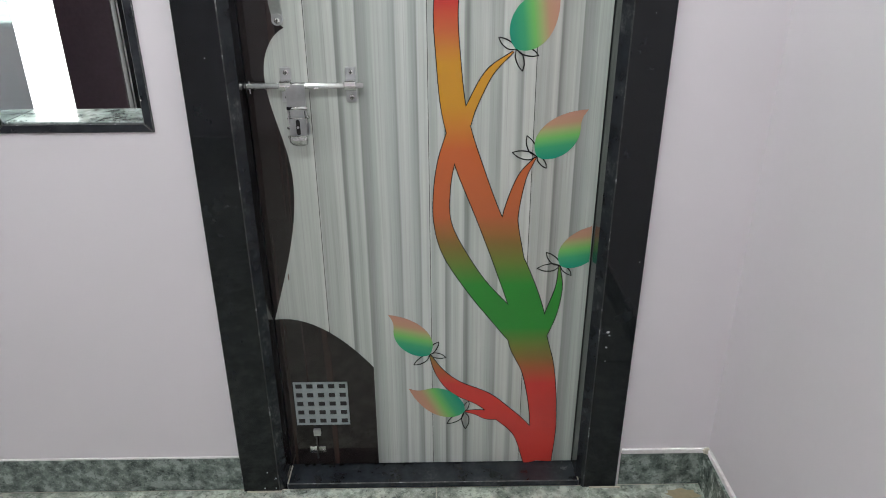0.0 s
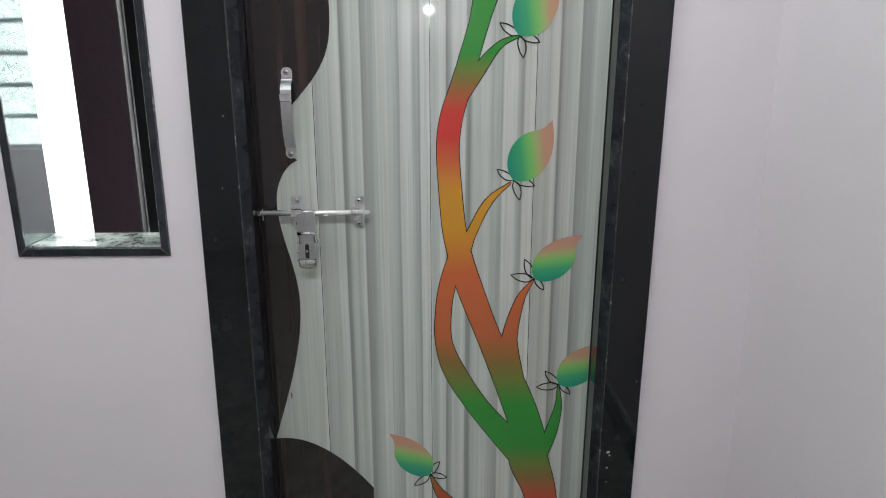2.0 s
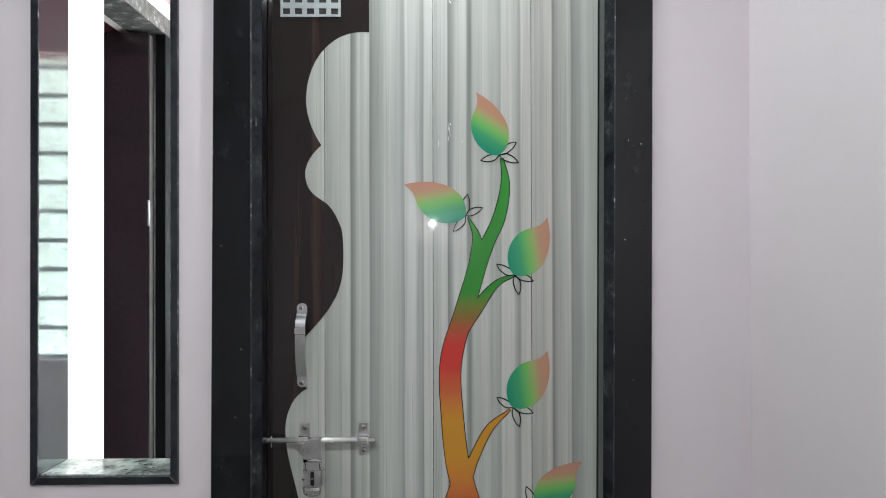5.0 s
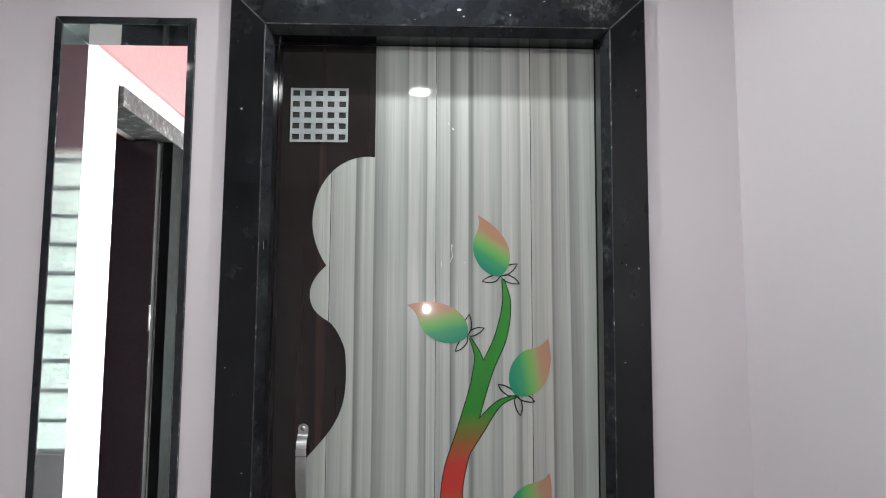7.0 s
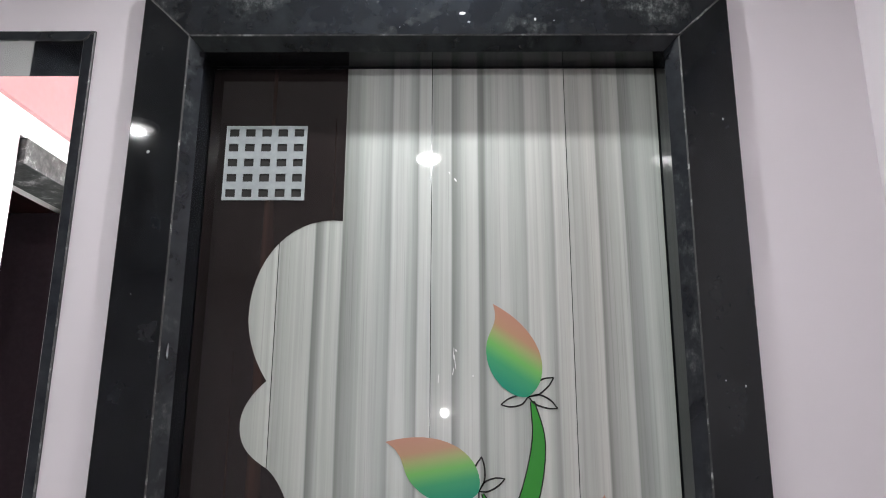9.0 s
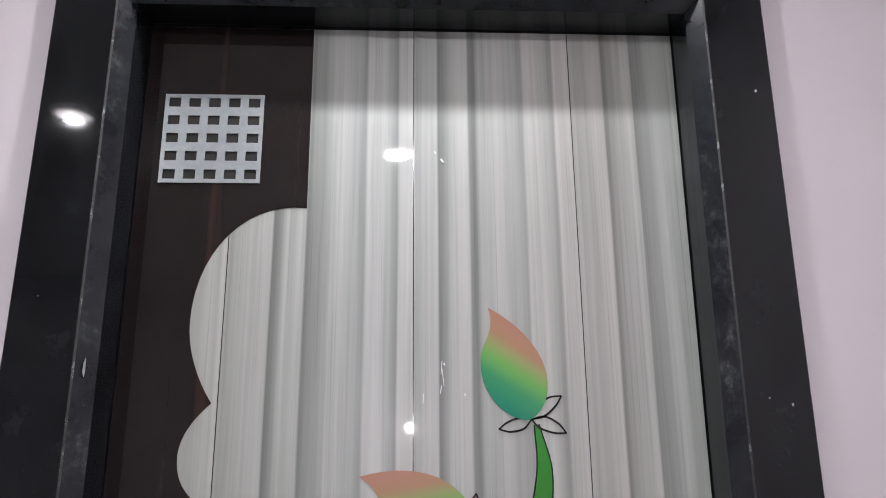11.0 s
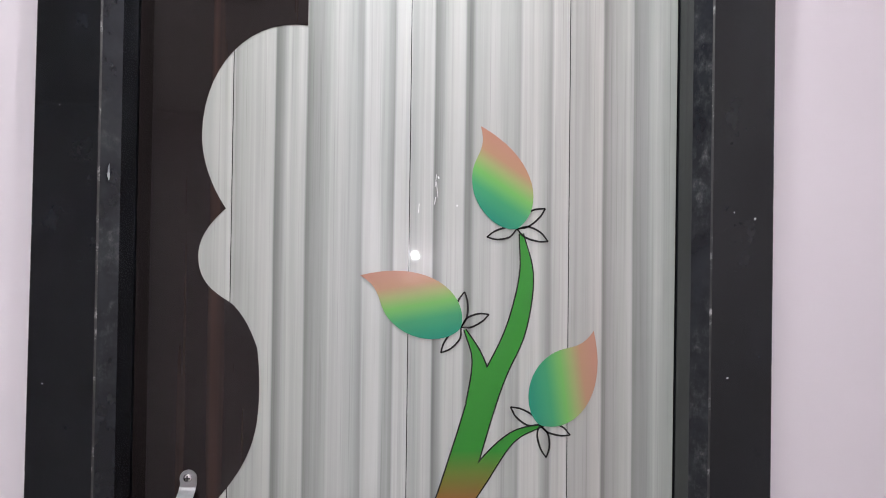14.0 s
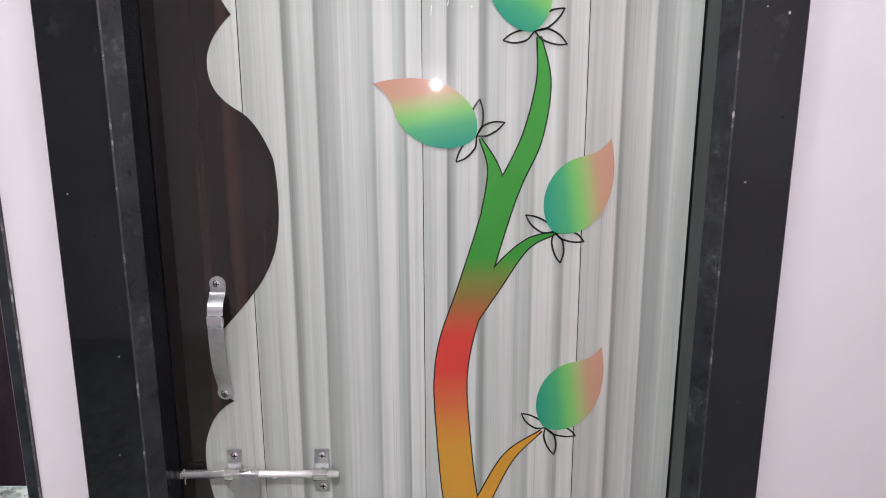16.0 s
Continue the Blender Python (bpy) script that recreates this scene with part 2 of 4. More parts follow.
WALL = paint("lilac_white_wall_paint", (0.70, 0.65, 0.682))
PINK = paint("pink_wall_paint", (0.46, 0.20, 0.21))
PALE = paint("pale_wall_paint", (0.74, 0.70, 0.70))
CEILING = paint("white_ceiling_paint", (0.80, 0.79, 0.78), 0.6)
GRANITE, ARRIS = black_granite("black_polished_granite", 0.028, 0.075, 0.40, 0.7), arris("chipped_granite_edge", 0.020, 0.075, 0.40)
MATT = plain("matt_black_granite", (0.0040, 0.0043, 0.0048), 0.6)
MATT.node_tree.nodes["Principled BSDF"].inputs["Specular IOR Level"].default_value = 0.06
WORN = arris("worn_granite_edge", 0.010, 0.022, 0.34)
FILLER = arris("pale_joint_filler", 0.07, 0.15, 0.30)
MIRROR = black_granite("black_mirror_granite", 0.035, 0.09, 0.5, 2.6)
REVEAL = black_granite("mirror_black_granite", 0.09, 0.17, 0.40, 1.2)
EASED = black_granite("dusty_eased_granite", 0.14, 0.26, 0.40, 1.8, 0.30)
SCUFFED = black_granite("scuffed_black_granite", 0.05, 0.13, 0.42, 1.3, 0.75)
DUSTY = black_granite("dusty_black_granite", 0.16, 0.32, 0.45, 2.6, 0.25)
SILL = grey_granite("polished_green_granite", (0.10, 0.125, 0.115), (0.42, 0.46, 0.44), 16, 0.05)
SKIRT = grey_granite("grey_green_granite", (0.060, 0.076, 0.068), (0.235, 0.275, 0.250), 34)
FLOORING = grey_granite("pale_grey_granite", (0.16, 0.175, 0.155), (0.44, 0.45, 0.40), 30)
STRIPES, BROWN = stripe_laminate(), brown_laminate()
BRANCH, LEAF = printed_branch(), printed_leaf()
INK = plain("black_print_line", (0.008, 0.008, 0.008), 0.12)
STEEL = plain("polished_steel", (0.80, 0.80, 0.79), 0.12, 1.0)
ROLLED = plain("rolled_bright_steel", (0.86, 0.86, 0.85), 0.24, 0.72)
CHROME = plain("bright_chrome", (0.90, 0.90, 0.89), 0.10, 1.0)
DULL = plain("brushed_steel", (0.52, 0.53, 0.54), 0.34, 1.0)
VENTM = plain("grey_vent_sheet", (0.34, 0.37, 0.38), 0.35, 0.35)
# near-black painted as shade inside recesses; also the colour of some dark parts
DARK = plain("gap_shade_and_dark_parts", (0.012, 0.010, 0.009), 0.7)
GROUT = plain("cream_grout", (0.52, 0.47, 0.38), 0.8)
PLASTER = plain("white_plaster", (0.74, 0.70, 0.71), 0.8)
CHIP = plain("pale_chipped_film", (0.85, 0.85, 0.84), 0.25)
SPECK = plain("white_paint_speck", (0.44, 0.45, 0.45), 0.7)
GLOW = plain("lamp_diffuser", (1.0, 0.97, 0.94), 0.4, emit=14.0)
TRIMW = plain("white_lamp_rim", (0.8, 0.8, 0.8), 0.4)
GLASS = plain("frosted_louvre_glass", (0.80, 0.90, 0.85), 0.25)
GLASS.node_tree.nodes["Principled BSDF"].inputs["Transmission Weight"].default_value = 0.9
DAY = plain("daylight_backdrop", (0.92, 1.0, 0.96), 0.9, emit=10.0)

# ---- mesh helpers ----


def part(name, bm, material, parent=None, label="", smooth=False):
    me = bpy.data.meshes.new(name)
    bm.normal_update()
    bm.to_mesh(me)
    bm.free()
    for m in (material if isinstance(material, (list, tuple)) else [material]):
        me.materials.append(m)
    if smooth:
        for poly in me.polygons:
            poly.use_smooth = True
    ob = new(name, me)
    ob.parent = parent
    return tagged(ob, label) if label else ob


def thing(name, label, category, place=(0, 0, 0), group="", kind=""):
    ob = new(name)
    ob.empty_display_size = 0.05
    ob.location = place
    return tagged(ob, label, category, group, kind)


def box(x0, x1, y0, y1, z0, z1, bevel=0.0, bm=None, segments=2):
    bm = bm or bmesh.new()
    verts = bmesh.ops.create_cube(bm, size=1)["verts"]
    for v in verts:
        v.co = ((x0 + x1) / 2 + v.co.x * (x1 - x0), (y0 + y1) / 2 + v.co.y * (y1 - y0), (z0 + z1) / 2 + v.co.z * (z1 - z0))
    if bevel:
        edges = list({e for v in verts for e in v.link_edges})
        bmesh.ops.bevel(bm, geom=edges, offset=bevel, segments=segments, profile=0.5, affect="EDGES")
    return bm


def rod(a, b, r, bm=None, sides=20, bevel=0.0):
    bm = bm or bmesh.new()
    a, b = Vector(a), Vector(b)
    m = Matrix.Translation((a + b) / 2) @ (b - a).to_track_quat("Z", "Y").to_matrix().to_4x4()
    res = bmesh.ops.create_cone(bm, cap_ends=True, segments=sides, radius1=r, radius2=r, depth=(b - a).length, matrix=m)
    if bevel:
        rim = [e for e in {e for v in res["verts"] for e in v.link_edges} if len(e.link_faces) == 2 and any(len(f.verts) > 4 for f in e.link_faces)]
        bmesh.ops.bevel(bm, geom=rim, offset=bevel, segments=2, affect="EDGES")
    return bm


def bez(p0, p1, p2, p3, n=14):
    out = []
    for i in range(n):
        t = i / n
        u = 1 - t
        out.append(tuple(u ** 3 * a + 3 * u * u * t * b + 3 * u * t * t * c + t ** 3 * d for a, b, c, d in zip(p0, p1, p2, p3)))
    return out


def sheet(outline, y, depth, bm=None):
    """A flat plate facing -y with its outline in x and z."""
    bm = bm or bmesh.new()
    front = [bm.verts.new((x, y, z)) for x, z in outline]
    back = [bm.verts.new((x, y + depth, z)) for x, z in outline]
    edges = [bm.edges.new((front[i], front[(i + 1) % len(front)])) for i in range(len(front))]
    filled = bmesh.ops.triangle_fill(bm, edges=edges, use_beauty=True)
    for f in filled["geom"]:
        if isinstance(f, bmesh.types.BMFace):
            f.normal_update()
            if f.normal.y > 0:
                f.normal_flip()
    for i in range(len(front)):
        j = (i + 1) % len(front)
        bm.faces.new((front[i], front[j], back[j], back[i]))
    return bm


def spine(points, steps=12):
    """Smooth run through (x, z, half width) points."""
    pts = [Vector(p) for p in points]
    pts = [2 * pts[0] - pts[1], *pts, 2 * pts[-1] - pts[-2]]
    out = []
    for k in range(1, len(pts) - 2):
        a, b, c, d = pts[k - 1:k + 3]
        last = k == len(pts) - 3
        for i in range(steps + (1 if last else 0)):
            t = i / steps
            out.append(0.5 * (2 * b + (c - a) * t + (2 * a - 5 * b + 4 * c - d) * t * t + (3 * b - a - 3 * c + d) * t ** 3))
    return out


def ribbon(points, y, grow=0.0, bm=None, steps=12):
    """A tapering flat band facing -y along a smooth spine."""
    bm = bm or bmesh.new()
    run = spine(points, steps)
    prev = None
    for i, p in enumerate(run):
        q = run[min(i + 1, len(run) - 1)] - run[max(i - 1, 0)]
        d = Vector((q.x, q.y)).normalized()
        w = max(p.z, 0.0004) + grow
        pair = (bm.verts.new((p.x - d.y * w, y, p.y + d.x * w)), bm.verts.new((p.x + d.y * w, y, p.y - d.x * w)))
        if prev:
            f = bm.faces.new((prev[0], prev[1], pair[1], pair[0]))
            f.normal_update()
            if f.normal.y > 0:
                f.normal_flip()
        prev = pair
    return bm


# ---- structure: this room ----
WY = -0.060           # face of the door wall
BACK = 0.045         # its other face
RX = 0.778           # face of the side wall
DX0, DX1 = -0.214, 0.480   # clear width between the jambs
FX0, FX1 = -0.304, 0.573   # outer edges of the granite surround
FY = -0.070          # front of the surround
HEAD, TOP = 2.100, 2.187
WX0, WX1, WZ0, WZ1 = -0.672, -0.377, 0.919, 2.128   # outer edges of the window surround
EDGE = 0.017


def structure(name, bm, material, label, category):
    return tagged(part(name, bm, material, None), label, category, "", "structure")


wall = box(-2.4, WX0 + EDGE - 0.012, WY, BACK, 0, CEIL)
box(WX0 + EDGE - 0.012, WX1 - EDGE + 0.012, WY, BACK, 0, WZ0 + EDGE - 0.012, 0, wall)
box(WX0 + EDGE - 0.012, WX1 - EDGE + 0.012, WY, BACK, WZ1 - EDGE + 0.012, CEIL, 0, wall)
box(WX1 - EDGE + 0.012, DX0 - 0.03, WY, BACK, 0, CEIL, 0, wall)
box(DX0 - 0.03, DX1 + 0.03, WY, BACK, HEAD + 0.03, CEIL, 0, wall)
box(DX1 + 0.03, RX + 0.12, WY, BACK, 0, CEIL, 0, wall)
structure("wall_north", wall, WALL, "lilac-white painted wall around the door", "wall")
structure("wall_east", box(RX, RX + 0.12, -3.3, WY, 0, CEIL), WALL, "plain lilac-white painted side wall", "wall")
structure("wall_west", box(-2.52, -2.4, -3.3, BACK, 0, CEIL), WALL, "plain lilac-white painted wall", "wall")
structure("wall_south", box(-2.52, RX + 0.12, -3.42, -3.3, 0, CEIL), WALL, "plain lilac-white painted wall", "wall")
structure("ceiling", box(-2.52, RX + 0.12, -3.42, BACK, CEIL, CEIL + 0.1), CEILING, "plain white painted ceiling", "ceiling")

floor = thing("floor", "pale grey speckled granite slab floor", "floor", kind="structure")
for i in range(5):
    for j in range(6):
        x0, y0 = -2.4 + i * 0.635, WY - 0.003 - (j + 1) * 0.54
        part("slab", box(x0 + 0.0008, x0 + 0.6342, y0 + 0.0008, y0 + 0.5392, FLOOR - 0.03, FLOOR, 0.0006), FLOORING, floor)
part("joint_bed", box(-2.4, RX, -3.3, WY, FLOOR - 0.06, FLOOR - 0.002), GROUT, floor, "cream grout between the slabs")

for name, bm in (("baseboard_1", box(-2.4, FX0 - 0.001, WY - 0.0025, WY + 0.010, FLOOR, FLOOR + 0.094, 0.0015)),
                 ("baseboard_2", box(FX1 + 0.001, RX, WY - 0.0025, WY + 0.010, FLOOR, FLOOR + 0.094, 0.0015)),
                 ("baseboard_3", box(RX - 0.012, RX + 0.001, -3.3, WY - 0.003, FLOOR, FLOOR + 0.094, 0.0015))):
    structure(name, bm, SKIRT, "grey-green speckled granite skirting on the floor", "skirting")

stain_rng = random.Random(7)
stain = []
for k in range(18):
    a, r = 2 * math.pi * k / 18, 0.75 + 0.5 * stain_rng.random()
    stain.append((RX - 0.062 + 0.040 * r * math.cos(a), WY - 0.036 + 0.018 * r * math.sin(a)))
bm = bmesh.new()
bm.faces.new([bm.verts.new((x, y, FLOOR + 0.0006)) for x, y in stain])
part("mortar_stain", bm, plain("rusty_mortar_stain", (0.34, 0.27, 0.17), 0.7), floor, "rust-brown mortar stain")

# plaster left proud along the top of the skirting
for name, bm in (("trim_1", box(FX1 + 0.001, RX, WY - 0.006, WY + 0.001, FLOOR + 0.0945, FLOOR + 0.107, 0.0015)),
                 ("trim_2", box(RX - 0.007, RX + 0.001, -3.3, WY - 0.0065, FLOOR + 0.0945, FLOOR + 0.108, 0.0015)),
                 ("trim_3", box(-2.4, FX0 - 0.001, WY - 0.0025, WY + 0.001, FLOOR + 0.0945, FLOOR + 0.099, 0.001))):
    structure(name, bm, PLASTER, "white plaster bead along the top of the skirting", "plaster bead")
lump = bmesh.new()
lump_rng = random.Random(11)
bmesh.ops.create_icosphere(lump, subdivisions=2, radius=1)
for v in lump.verts:
    k = 0.6 + 0.6 * lump_rng.random()
    v.co = (RX - 0.008 + v.co.x * 0.009 * k, WY - 0.008 + v.co.y * 0.008 * k, FLOOR + 0.103 + v.co.z * 0.008 * k)
structure("trim_4", lump, GROUT, "rough cream mortar lump in the corner above the skirting", "mortar")

# ---- the door's granite surround ----
surround = thing("door_frame", "polished black granite door surround with chipped edges", "door frame", ((DX0 + DX1) / 2, FY, FLOOR), kind="structure")


def world_part(name, bm, material, parent, label="", smooth=False):
    """A part given in world places under a thing that stands elsewhere."""
    ob = part(name, bm, material, parent, label, smooth)
    root = parent
    off = Vector((0, 0, 0))
    while root:
        off += root.location
        root = root.parent
    ob.location = -off
    return ob


def mitred(outline, y0, y1):
    """A granite length with a bevelled, chipped front arris."""
    bm = bmesh.new()
    front = [bm.verts.new((x, y0, z)) for x, z in outline]
    back = [bm.verts.new((x, y1, z)) for x, z in outline]
    n = len(outline)
    bm.faces.new(front)
    bm.faces.new(back[::-1])
    for i in range(n):
        bm.faces.new((front[i], back[i], back[(i + 1) % n], front[(i + 1) % n]))
    bmesh.ops.recalc_face_normals(bm, faces=bm.faces)
    edges = [e for e in bm.edges if all(abs(v.co.y - y0) < 1e-6 for v in e.verts)]
    res = bmesh.ops.bevel(bm, geom=edges, offset=0.0016, segments=1, affect="EDGES")
    for f in res["faces"]:
        f.material_index = 1
    return bm


def moulded(profile, end0, end1, along):
    """A granite length: profile of (across, y) with each end cut to a plane; along is "x" or "z"."""
    bm = bmesh.new()

    def put(a, y, e):
        return bm.verts.new((a, y, e(a)) if along == "z" else (e(a), y, a))
    r0, r1 = [put(a, y, end0) for a, y in profile], [put(a, y, end1) for a, y in profile]
    bm.faces.new(r0)
    bm.faces.new(r1[::-1])
    n = len(profile)
    for k in range(n):
        bm.faces.new((r0[k], r1[k], r1[(k + 1) % n], r0[(k + 1) % n]))
    bmesh.ops.recalc_face_normals(bm, faces=bm.faces)
    for f in bm.faces:
        c = f.calc_center_median()
        inside = (c.z if along == "x" else c.x)
        if abs(inside - profile[2][0]) < 1e-5:
            f.material_index = 2
        elif abs(inside - (profile[1][0] + profile[2][0]) / 2) < 1e-5 and abs(f.normal.y) > 0.05:
            f.material_index = 3
    edges = [e for e in bm.edges if all(abs(v.co.y - FY) < 1e-6 for v in e.verts)]
    for f in bmesh.ops.bevel(bm, geom=edges, offset=0.0014, segments=1, affect="EDGES")["faces"]:
        f.material_index = 1
    return bm


def leaning(bm):
    """The stone on the hinge side stands slightly out of plumb."""
    for v in bm.verts:
        if v.co.x > 0.40:
            v.co.x += 0.0068 * (v.co.z - 1.1)
    return bm


def spread(bm):
    """The other length is a little wider at its foot."""
    for v in bm.verts:
        if v.co.x < FX0 + 0.006:
            v.co.x -= 0.0055 * (TOP - v.co.z)
    return bm


G = 0.0005
JB = 0.035
CH, CD = 0.0165, 0.021     # the eased inner edge
SLANT = (TOP - HEAD) / (DX0 - FX0)


def mitre(a):
    return HEAD + (DX0 - a) * SLANT - G


def mitre_right(a):
    return HEAD + (a - DX1) * (TOP - HEAD) / (FX1 - DX1) - G


world_part("jamb", spread(moulded([(FX0, FY), (DX0 - CH, FY), (DX0, FY + CD), (DX0, JB), (FX0, JB)], lambda a: FLOOR, mitre, "z")), [GRANITE, WORN, REVEAL, EASED], surround)
world_part("jamb", leaning(moulded([(FX1, FY), (DX1 + CH, FY), (DX1, FY + CD), (DX1, JB), (FX1, JB)], lambda a: FLOOR, mitre_right, "z")), [GRANITE, WORN, REVEAL, EASED], surround)
world_part("head", leaning(moulded([(TOP, FY), (HEAD + CH, FY), (HEAD, FY + CD), (HEAD, JB), (TOP, JB)],
                           lambda a: DX0 - (a - HEAD) / SLANT + G, lambda a: DX1 + (a - HEAD) * (FX1 - DX1) / (TOP - HEAD) - G, "x")), [SCUFFED, ARRIS, REVEAL, EASED], surround)
world_part("threshold", mitred([(DX0 + G, FLOOR), (DX1 - G, FLOOR), (DX1 - G, FLOOR + 0.017), (DX0 + G, FLOOR + 0.017)], FY + 0.006, JB), [DUSTY, ARRIS], surround)
rng = random.Random(4)
flecks = [(0.03 + 0.36 * rng.random(), FY - 0.0004, HEAD + 0.02 + 0.062 * rng.random() ** 0.7, 0.0006 + 0.0015 * rng.random() ** 2) for _ in range(7)]
flecks += [(FX0 + 0.008 + 0.066 * rng.random(), FY - 0.0004, FLOOR + 0.01 + 0.09 * rng.random() ** 2, 0.0008 + 0.0016 * rng.random() ** 2) for _ in range(6)]
flecks += [(side + 0.05 * (rng.random() - 0.5), FY - 0.0004, 0.3 + 1.75 * rng.random(), 0.0007 + 0.0010 * rng.random()) for side in ((FX0 + DX0 - CH) / 2, (FX1 + DX1 + CH) / 2) for _ in range(4)]
for x, y, z, r in flecks + [(0.5105, FY - 0.0004, 0.478, 0.0032), (0.5135, FY - 0.0004, 0.470, 0.0022), (0.5095, FY - 0.0004, 0.440, 0.0019), (0.5100, FY - 0.0004, 0.405, 0.0015), (DX0 - 0.0085, -0.0608, 1.645, 0.010), (FX0 + 0.03, FY - 0.0004, 1.93, 0.003), (FX1 - 0.02, FY - 0.0004, 1.60, 0.002),
                   (FX1 - 0.016, FY - 0.0004, 1.98, 0.002), (0.18, FY - 0.0004, 2.152, 0.0032), (0.19, FY - 0.0004, 2.138, 0.002), (0.29, FY - 0.0004, 2.142, 0.0026)]:
    bm = bmesh.new()
    bmesh.ops.create_icosphere(bm, subdivisions=1, radius=1)
    side = abs(x - DX0) < 0.01
    for v in bm.verts:
        k = 0.7 + 0.5 * rng.random()
        v.co = (x + v.co.x * (0.0006 if side else r * (0.45 + 1.3 * ((x * 977) % 1))) * k, y + v.co.y * (r * 0.4 if side else 0.0006) * k, z + v.co.z * r * k)
    world_part("paint_splash", bm, SPECK, surround, "white paint splash")
# pale filler in the mitre joints of the head
for (xa, xb) in ((DX0 - CH, FX0), (DX1 + CH, FX1)):
    za, zb, w = HEAD + CH, TOP, 0.0009
    filler = sheet([(xa - w, za), (xa + w, za), (xb + w, zb - 0.001), (xb - w, zb - 0.001)], FY - 0.0004, 0.0006)
    world_part("mitre_joint", leaning(filler), FILLER, surround, "pale filler in the mitre joint")
for x in (DX0 + 0.0008, DX1 - 0.0042):
    world_part("grout_seam", box(x, x + 0.0034, FY + 0.007, -0.002, FLOOR + 0.0165, FLOOR + 0.0185, 0.0006), GROUT, surround, "cream grout at the end of the threshold")
for x0, x1 in ((FX0 - 0.004, FX0 + 0.078), (FX1 - 0.07, FX1 + 0.004)):
    world_part("grout_bead", box(x0, x1, FY - 0.004, FY - 0.0005, FLOOR, FLOOR + 0.004, 0.0015), GROUT, surround, "cream grout line at the foot")

# ---- the door leaf ----
door = thing("door_1", "closed laminated door, pale striped panel with a printed branch and dark brown edge", "door", ((DX0 + DX1) / 2, 0, FLOOR + 0.02), kind="structure")
world_part("panel", leaning(box(DX0 + 0.0015, DX1 - 0.0015, 0, 0.030, FLOOR + 0.0205, HEAD - 0.002, 0.0008)), STRIPES, door, "pale grey striped gloss laminate")

edge = [(DX0 + 0.0016, HEAD - 0.003), (0.0, HEAD - 0.003)]
edge += bez((0.0, 1.846), (-0.075, 1.856), (-0.133, 1.79), (-0.133, 1.703))
edge += bez((-0.133, 1.703), (-0.133, 1.665), (-0.116, 1.630), (-0.101, 1.608))
edge += bez((-0.101, 1.608), (-0.121, 1.590), (-0.135, 1.570), (-0.135, 1.548))
edge += bez((-0.135, 1.548), (-0.135, 1.512), (-0.112, 1.500), (-0.092, 1.487))
edge += bez((-0.092, 1.487), (-0.077, 1.474), (-0.066, 1.452), (-0.0585, 1.430))
edge += bez((-0.0585, 1.430), (-0.055, 1.405), (-0.054, 1.375), (-0.056, 1.350))
edge += bez((-0.056, 1.350), (-0.060, 1.285), (-0.092, 1.252), (-0.141, 1.199))
edge += bez((-0.141, 1.199), (-0.160, 1.160), (-0.160, 1.115), (-0.131, 1.097))
edge += bez((-0.131, 1.097), (-0.158, 1.085), (-0.177, 1.050), (-0.177, 1.010))
edge += bez((-0.177, 1.010), (-0.177, 0.940), (-0.143, 0.880), (-0.142, 0.800))
edge += bez((-0.142, 0.800), (-0.140, 0.700), (-0.178, 0.590), (-0.2120, 0.478))
edge += bez((-0.2120, 0.478), (-0.130, 0.490), (-0.055, 0.420), (0.0, 0.350))
edge += [(0.0, 0.350), (0.0, FLOOR + 0.0215), (DX0 + 0.0016, FLOOR + 0.0215)]
world_part("brown_overlay", sheet(edge, -0.0008, 0.0007), BROWN, door, "dark brown gloss laminate with a scalloped edge")

for x, w in ((-0.0940, 0.0005), (0.1335, 0.0005), (0.3410, 0.0005)):
    world_part("printed_line", box(x - w, x + w, -0.0002, 0.0002, FLOOR + 0.022, HEAD - 0.003), INK, door, "thin dark printed line")

rub = bmesh.new()
bmesh.ops.create_icosphere(rub, subdivisions=2, radius=1, matrix=Matrix.Translation((-0.172, -0.0012, 0.583)) @ Matrix.Diagonal((0.0016, 0.0006, 0.008, 1)))
world_part("scuff", rub, plain("brown_scuff", (0.10, 0.06, 0.04), 0.6), door, "small brown scuff")

